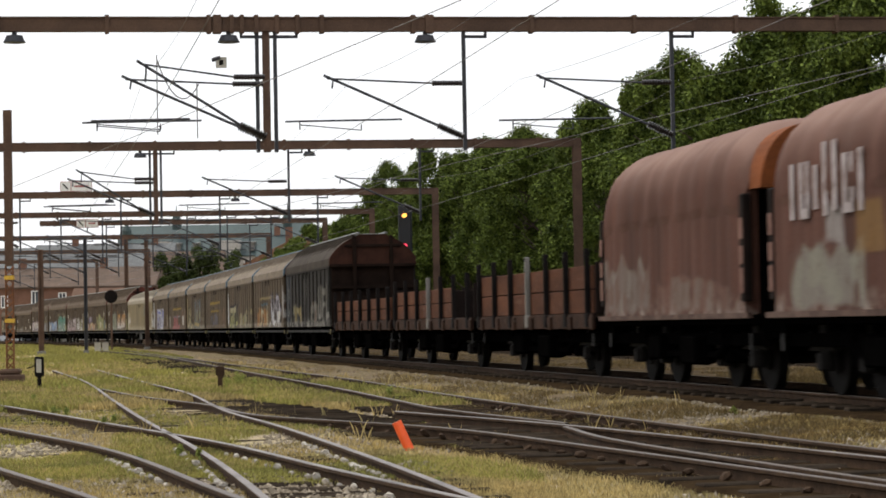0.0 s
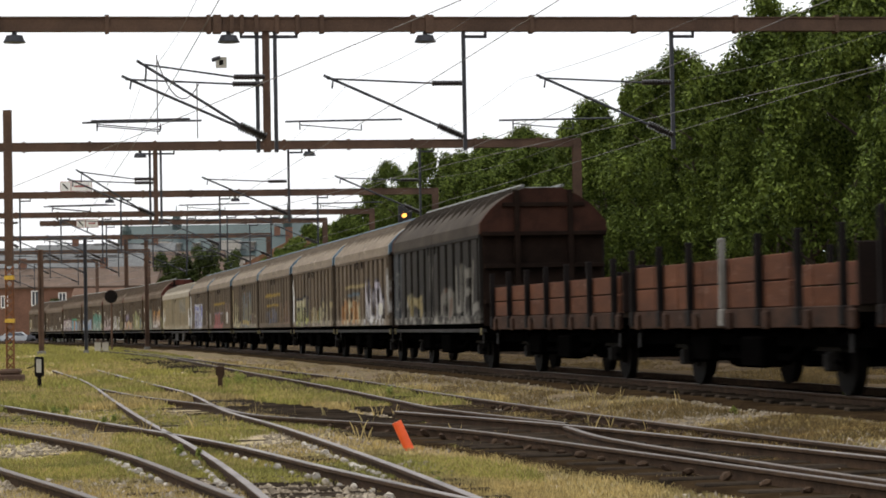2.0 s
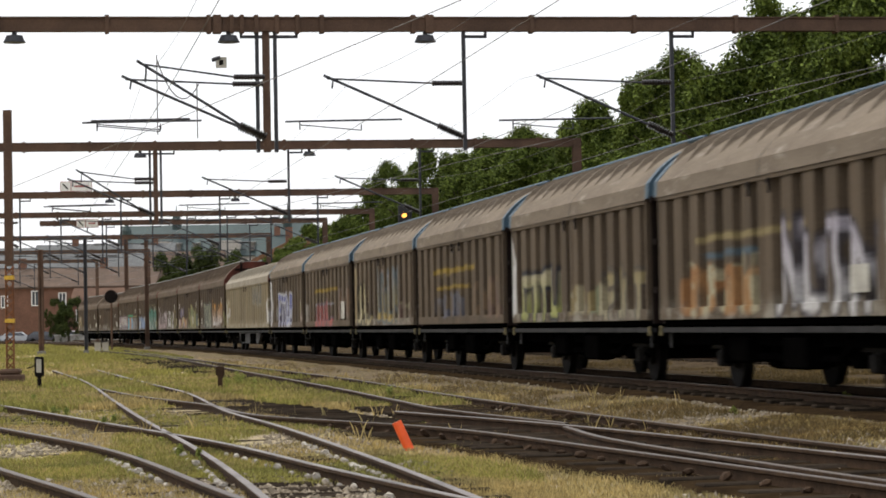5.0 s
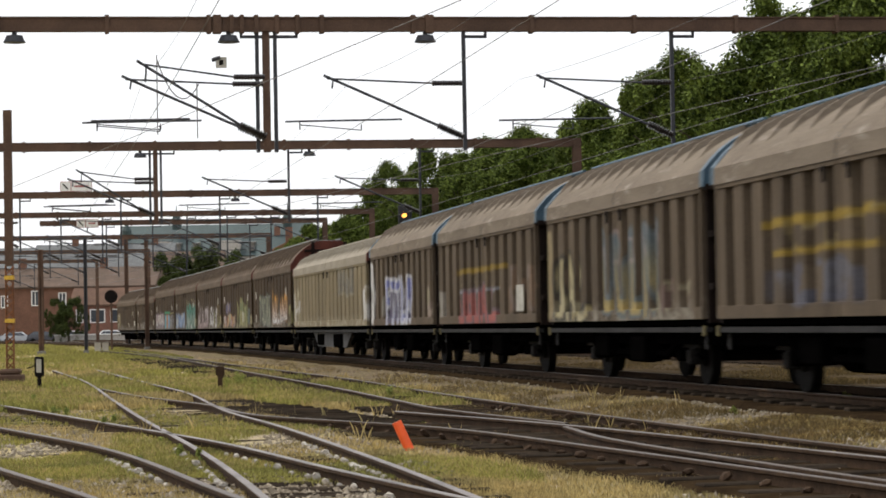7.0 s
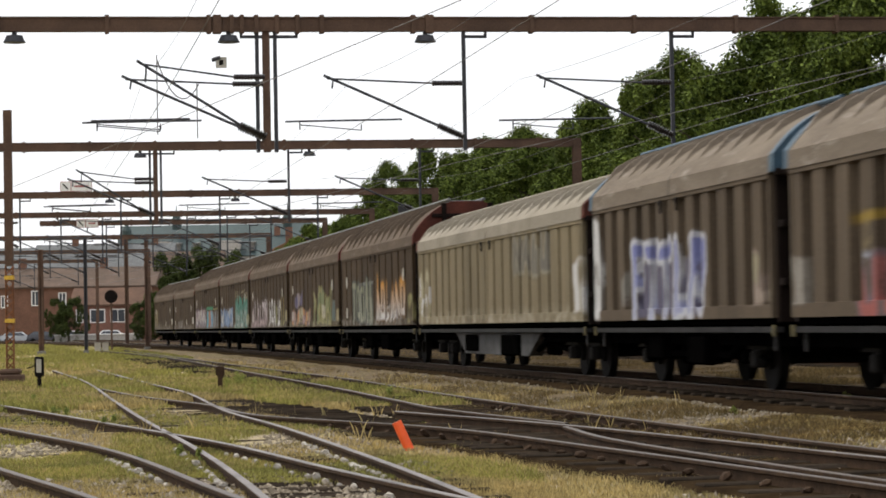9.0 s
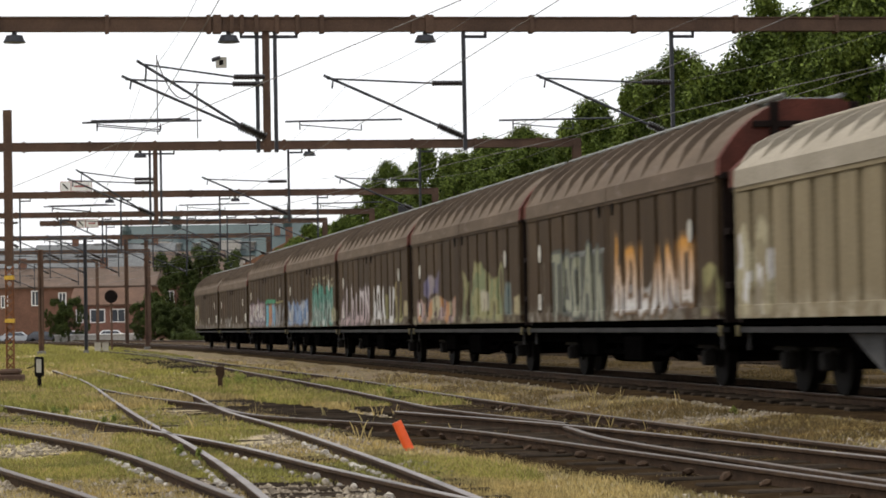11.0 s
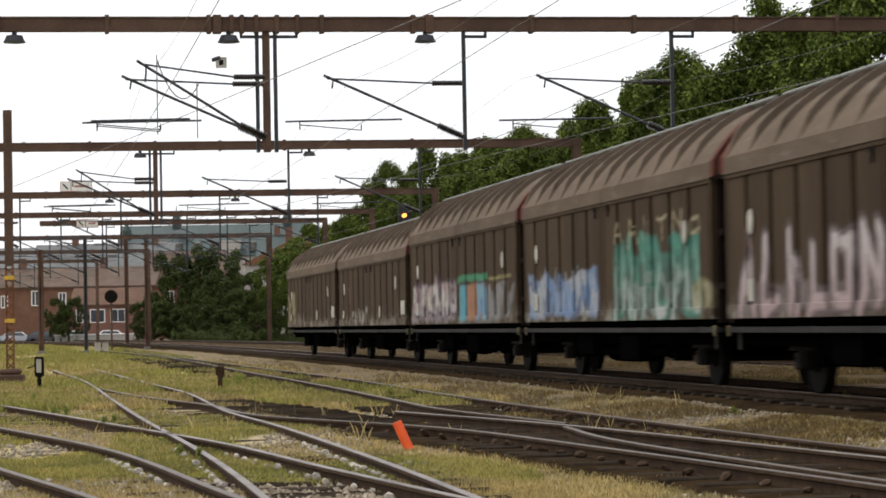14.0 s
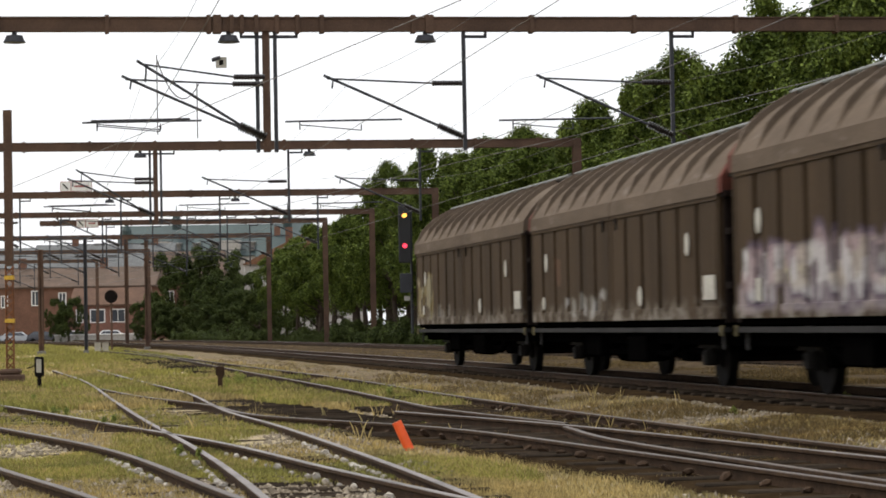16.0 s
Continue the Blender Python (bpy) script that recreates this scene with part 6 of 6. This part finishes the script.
def house(label, x0, x1, y0, depth, eaves, ridge, wall, roof, wins=(), ridge_along_x=True, chimneys=()):
    w = thing("house", label, "building", "buildings behind the yard")
    bm = fresh()
    box(bm, (x0, y0, -0.5), (x1, y0 + depth, eaves))
    part("wall", bm, wall, w)
    bm = fresh()
    o = 0.4
    if ridge_along_x:
        out = [(y0 - o, eaves - 0.1), (y0 + depth + o, eaves - 0.1), (y0 + depth + o, eaves + 0.1), (y0 + depth / 2, ridge), (y0 - o, eaves + 0.1)]
        prism(bm, out, x0 - o, x1 + o)
    else:
        xm = (x0 + x1) / 2
        va = [bm.verts.new((x, y, z)) for y in (y0 - o, y0 + depth + o) for x, z in ((x0 - o, eaves - 0.1), (x1 + o, eaves - 0.1), (xm, ridge))]
        for f in ((0, 1, 2), (5, 4, 3), (0, 2, 5, 3), (1, 4, 5, 2), (0, 3, 4, 1)):
            bm.faces.new([va[i] for i in f])
    rf = part("roof", bm, roof, w)
    for cx in chimneys:
        bm = fresh()
        box(bm, (cx - 0.5, y0 + depth / 2 - 0.5, ridge - 1.0), (cx + 0.5, y0 + depth / 2 + 0.5, ridge + 1.3))
        part("chimney", bm, M_BRICK, rf)
    for x, z, wd, hg in wins:
        window(w, x, y0, z, wd, hg)
    return w


def turret(w, x, y, z, r, h):
    bm = fresh()
    rod(bm, (x, y, z), (x, y, z + h * 0.45), r, n=8)
    rod(bm, (x, y, z + h * 0.45), (x, y, z + h * 0.8), r * 1.15, r * 0.3, n=8)
    rod(bm, (x, y, z + h * 0.8), (x, y, z + h * 1.15), 0.12, 0.04, n=6)
    part("turret", bm, M_COPPER, w)


def make_buildings():
    house("brown brick hall with a wide dull tiled roof", -64.0, -38.6, 330, 14, 6.9, 9.7, M_BRICK, M_TILE_DARK, [(-54.2, 4.6, 0.8, 1.8), (-58.3, 4.4, 0.7, 1.4), (-50.6, 4.6, 0.8, 1.5)], True, (-57.0, -46.0))
    house("low red brick annex with white framed windows", -47.5, -38.2, 318, 8, 4.3, 6.6, M_BRICK_RED, M_TILE_BROWN, [(-44.3, 2.2, 1.7, 1.5), (-41.7, 2.2, 1.7, 1.5), (-46.6, 2.2, 0.7, 1.5)])
    house("brick house with brown tiled gable behind the hall", -41.5, -31.0, 345, 10, 7.6, 12.0, M_BRICK, M_TILE_DARK, [(-38, 4.5, 1.0, 1.8)])
    w = house("large public building under a green copper roof", -63.0, -26.0, 480, 22, 15.0, 21.6, M_PLASTER, M_COPPER, [(-60 + 3.2 * i, 12.0, 1.4, 2.2) for i in range(11)])
    turret(w, -52.0, 486, 20.5, 0.9, 4.2)
    turret(w, -30.3, 486, 20.5, 0.9, 4.4)
    turret(w, -61.5, 484, 18.5, 0.9, 4.0)
    for i in range(9):
        bm = fresh()
        xx = -58.6 + i * 3.6
        box(bm, (xx - 0.5, 480.6, 16.0), (xx + 0.5, 484, 17.4))
        prism(bm, [(480.4, 17.4), (484.5, 17.4), (484.5, 17.9), (480.4, 17.7)], xx - 0.65, xx + 0.65)
        part("roof_window", bm, M_PALE, w, "small pale roof window")
    for x in (-54.5, -41.0):
        bm = fresh()
        box(bm, (x - 1.8, 478.5, 14.5), (x + 1.8, 484, 18.0))
        part("dormer", bm, M_PLASTER, w, "pale arched dormer gable")
    house("pale villa with a green mansard roof", -32.0, -20.5, 430, 12, 13.2, 17.4, M_PLASTER, M_COPPER, [(-30, 10.6, 1.2, 1.8), (-26.5, 10.6, 1.2, 1.8), (-23, 10.6, 1.2, 1.8)], chimneys=(-29.0,))
    house("half-timbered house with bright orange tiled roof", -28.6, -12.0, 358, 12, 10.3, 14.4, M_PLASTER, M_TILE_ORANGE, [(-27.8 + 1.3 * i, 7.2, 0.7, 1.9) for i in range(7)], False, (-22.5,))
    house("grey gabled house on the far street", -82.0, -66.5, 420, 14, 11.5, 15.5, M_PLASTER, surface("slate_roof", (0.10, 0.105, 0.108), (0.06, 0.064, 0.066), rough=0.7, fine=4), [(-78 + 3 * i, 8.0, 1.2, 1.8) for i in range(4)])
    house("terrace with dark roofs and white chimneys", -66.0, -44.0, 400, 12, 11.0, 15.2, M_BRICK, surface("slate_roof", (0.10, 0.105, 0.108), (0.06, 0.064, 0.066), rough=0.7, fine=4), [(-63 + 3.4 * i, 8.2, 1.2, 1.8) for i in range(6)], True, (-60, -52, -47))


def make_car(label, x, y, turn, paint):
    w = thing("parked_car", label, "car", "parked cars")
    w.matrix_basis = pose(x, y, -0.35, 0, 0, turn)
    bm = fresh()
    side = [(-2.1, 0.35), (2.1, 0.35), (2.15, 0.75), (1.2, 0.92), (0.55, 1.42), (-1.3, 1.46), (-2.0, 0.95), (-2.15, 0.7)]
    a = [bm.verts.new((px_, -0.84 + (0.14 if z > 1.2 else 0), z)) for px_, z in side]
    b = [bm.verts.new((px_, 0.84 - (0.14 if z > 1.2 else 0), z)) for px_, z in side]
    for i in range(len(side)):
        j = (i + 1) % len(side)
        bm.faces.new((a[j], a[i], b[i], b[j]))
    bm.faces.new(a)
    bm.faces.new(b[::-1])
    bmesh.ops.bevel(bm, geom=bm.edges[:], offset=0.05, segments=2, affect="EDGES")
    part("body", bm, paint, w)
    for e in (-1, 1):
        bm = fresh()
        vs = [bm.verts.new((px_, e * (0.86 - (0.11 if z > 1.2 else 0)), z)) for px_, z in ((-1.6, 0.98), (0.95, 0.96), (0.5, 1.34), (-1.2, 1.37))]
        bm.faces.new(vs if e < 0 else vs[::-1])
        part("side_window", bm, M_GLASS, w)
        for px_ in (-1.35, 1.35):
            bm = fresh()
            rod(bm, (px_, e * 0.72, 0.31), (px_, e * 0.88, 0.31), 0.31, n=16)
            part("wheel", bm, M_STAKE, w)


def make_low_wall():
    w = thing("low_wall", "low white wall in front of the parked cars", "wall")
    bm = fresh()
    box(bm, (-47.0, 300.0, -0.4), (-36.5, 300.3, 0.55), 0.03)
    part("wall_body", bm, M_PLASTER, w)
    bm = fresh()
    box(bm, (-47.1, 299.92, 0.55), (-36.4, 300.38, 0.68), 0.02)
    part("coping", bm, M_FRAME, w)


def make_cars():
    white, dark, blue = plain("white_car_paint", (0.75, 0.75, 0.74), 0.3), plain("dark_car_paint", (0.06, 0.06, 0.07), 0.25), plain("silver_car_paint", (0.42, 0.44, 0.46), 0.3, 0.4)
    for x, paint, lab in ((-57.0, blue, "silver parked car by the brick hall"), (-53.5, blue, "silver parked car by the brick hall"), (-50.2, dark, "dark parked car by the brick hall"), (-46.0, white, "white parked car by the red annex"), (-41.5, white, "white parked car by the red annex")):
        make_car(lab, x, 312, 6, paint)
    for s, off, paint, lab in ((-105, 27.0, white, "white car parked behind the trees"), (-118, 27.0, blue, "silver car parked behind the trees"), (-92, 27.5, white, "white car parked behind the trees")):
        p = on_line(s, off)
        make_car(lab, p.x, p.y, 100, paint)


# ---- grass, weeds and stones ----
def blades(name, label, rng, count, zone, height, width, material, keep):
    verts, faces = [], []
    n = 0
    while n < count:
        x, y = zone(rng)
        if not keep(x, y):
            continue
        n += 1
        z = ground_z(x, y)
        for _ in range(5):
            a = rng.uniform(0, 6.28)
            h = height * rng.uniform(0.4, 1.3)
            bx, by = x + rng.uniform(-0.06, 0.06), y + rng.uniform(-0.06, 0.06)
            dx, dy = math.cos(a) * width, math.sin(a) * width
            lx, ly = rng.uniform(-0.5, 0.5) * h, rng.uniform(-0.5, 0.5) * h
            i = len(verts)
            verts += [(bx - dx, by - dy, z - 0.02), (bx + dx, by + dy, z - 0.02), (bx + lx * 0.4 + dx * 0.7, by + ly * 0.4 + dy * 0.7, z + h * 0.6), (bx + lx, by + ly, z + h)]
            faces += [(i, i + 1, i + 2), (i, i + 2, i + 3)]
    me = bpy.data.meshes.new(name)
    me.from_pydata(verts, [], faces)
    me.materials.append(material)
    tagged(new(name, me), label, name.replace("_", " "), kind="stuff")


def in_view(rng, near=16.5, far=105.0):
    y = 1 / rng.uniform(1 / far, 1 / near)
    return rng.uniform(-0.19, 0.19) * y, y


def side_of_line(x, y):
    return (x + (y - 61.3) * 0.1745) * 0.985 - 1.45


def make_vegetation():
    rng = random.Random(5)
    straw = leaf_material("straw_blades", (0.38, 0.3, 0.15), (0.2, 0.155, 0.075))
    green = leaf_material("green_blades", (0.27, 0.255, 0.085), (0.14, 0.135, 0.042))
    brown = leaf_material("brown_straw_blades", (0.16, 0.115, 0.055), (0.07, 0.05, 0.025))

    def patch(x, y, s, o):
        return noise.noise((x * s + o, y * s * 0.5, o))

    blades("dry_grass", "sparse dry yellow grass between the tracks", rng, 30000, in_view, 0.045, 0.0035, straw, lambda x, y: side_of_line(x, y) < -1.9 and patch(x, y, 0.5, 1.0) > (-0.1 if side_of_line(x, y) < -5.0 else 0.05))
    blades("green_grass", "patchy green grass and weeds between the tracks", rng, 15000, in_view, 0.055, 0.005, green, lambda x, y: side_of_line(x, y) < -3.6 and patch(x, y, 0.45, 4.0) > 0.06 and x < 0.4 + y * 0.02)
    blades("tall_dry_grass", "taller straw-coloured grass along the main line", rng, 9000, lambda r: in_view(r, 24, 110), 0.06, 0.0028, brown, lambda x, y: -5.0 < side_of_line(x, y) < -2.3 and patch(x, y, 0.6, 7.0) > -0.15)
    blades("cess_grass", "thin dry grass between the main lines", rng, 7000, lambda r: in_view(r, 45, 240), 0.09, 0.006, brown, lambda x, y: (2.6 < side_of_line(x, y) < 7.4 or 11.0 < side_of_line(x, y) < 13.5) and patch(x, y, 0.5, 8.0) > -0.1)
    blades("distant_grass", "distant rough grass of the yard", rng, 9000, lambda r: in_view(r, 110, 300), 0.15, 0.03, green, lambda x, y: side_of_line(x, y) < -4.0 and patch(x, y, 0.2, 5.0) > -0.2)
    blades("far_dry_grass", "rough dry grass in the distance of the yard", rng, 12000, lambda r: in_view(r, 42, 170), 0.12, 0.012, straw, lambda x, y: side_of_line(x, y) < -3.6 and patch(x, y, 0.4, 2.0) > -0.05)
    blades("far_green_grass", "rough green weeds in the distance of the yard", rng, 12000, lambda r: in_view(r, 42, 170), 0.13, 0.013, green, lambda x, y: side_of_line(x, y) < -4.2 and patch(x, y, 0.3, 6.0) > -0.12)
    blades("grass_stalks", "single tall seed stalks among the tracks", rng, 90, lambda r: in_view(r, 30, 90), 0.2, 0.002, straw, lambda x, y: side_of_line(x, y) < -2.3 and patch(x, y, 0.7, 3.0) > 0.1)
    weed = leaf_material("fresh_green_weed", (0.22, 0.25, 0.075), (0.09, 0.11, 0.032))
    for x, y, s in ((-4.75, 57.0, 0.36), (-4.45, 56.6, 0.26), (-2.75, 25.6, 0.13), (-2.5, 25.2, 0.11), (-3.0, 25.1, 0.12), (-6.2, 40.0, 0.2), (-4.6, 34.0, 0.14), (-7.6, 46.0, 0.18), (-0.3, 20.0, 0.12), (0.1, 19.8, 0.1), (-6.6, 36.0, 0.16), (3.9, 33.5, 0.17), (-1.0, 46.8, 0.2), (-3.3, 30.0, 0.14), (-0.1, 20.3, 0.13), (5.6, 35.0, 0.16), (-8.9, 58.0, 0.2), (-7.0, 50.0, 0.16)):
        me = crown_mesh("weed", rng, s * 1.3, 0.0, s * 0.9, 60, 12, 0.032, weed, 3)
        w = thing("weed_clump", "leafy green weed clump among the rails", "weed", "weed clumps")
        w.matrix_basis = pose(x, y, ground_z(x, y))
        o = new("leaves", me)
        o.parent = w


def make_stones():
    rng = random.Random(9)
    base = [Vector(v).normalized() for v in ((1, 0, 0.2), (-0.9, 0.3, 0), (0.1, 1, 0.1), (0, -1, -0.1), (0.2, 0.1, 0.9), (-0.1, 0, -1))]
    tri = ((0, 2, 4), (2, 1, 4), (1, 3, 4), (3, 0, 4), (2, 0, 5), (1, 2, 5), (3, 1, 5), (0, 3, 5))
    verts, faces = [], []
    n = 0
    while n < 24000:
        x, y = in_view(rng, 16.5, 75.0)
        q = side_of_line(x, y)
        if q > 2.2 or (q < -2.2 and noise.noise((x * 0.45 + 9, y * 0.22, 3)) < -0.02):
            continue
        n += 1
        s = rng.uniform(0.009, 0.03) * (1.6 if rng.random() < 0.06 else 1.0)
        m = Euler((rng.uniform(0, 6), rng.uniform(0, 6), rng.uniform(0, 6))).to_matrix()
        c = Vector((x, y, ground_z(x, y) + s * 0.3))
        i = len(verts)
        verts += [tuple(c + m @ (v * s * rng.uniform(0.7, 1.3))) for v in base]
        faces += [(a + i, b + i, d + i) for a, b, d in tri]
    me = bpy.data.meshes.new("ballast_stones")
    me.from_pydata(verts, [], faces)
    me.materials.append(M_BALLAST)
    tagged(new("ballast_stones", me), "loose grey and pale ballast stones", "stones", kind="stuff")


make_tracks()
make_train()
make_overhead()
make_boards()
make_signal()
make_yard_posts()
make_trees()
make_buildings()
make_cars()
make_low_wall()
make_vegetation()
make_stones()


# ---- what moves ----
def wagon_pose(middle, spread_, t):
    s = middle + travelled(t)
    a, b = on_line(s - spread_), on_line(s + spread_)
    d = b - a
    c = (a + b) / 2
    return pose(c.x, c.y, 0, 0, 0, math.degrees(math.atan2(d.y, d.x)))


def motions():
    for w, middle, spread_ in WAGONS:
        walk(w, [(t, wagon_pose(middle, spread_, t)) for t in [k * 0.5 for k in range(33)]])
    for o, x in WHEELS:
        walk(o, [(k / 30, pose(x, 0, 0.455, 0, math.degrees(travelled(k / 30) / 0.455) % 360.0, 0)) for k in range(481)])


motions()
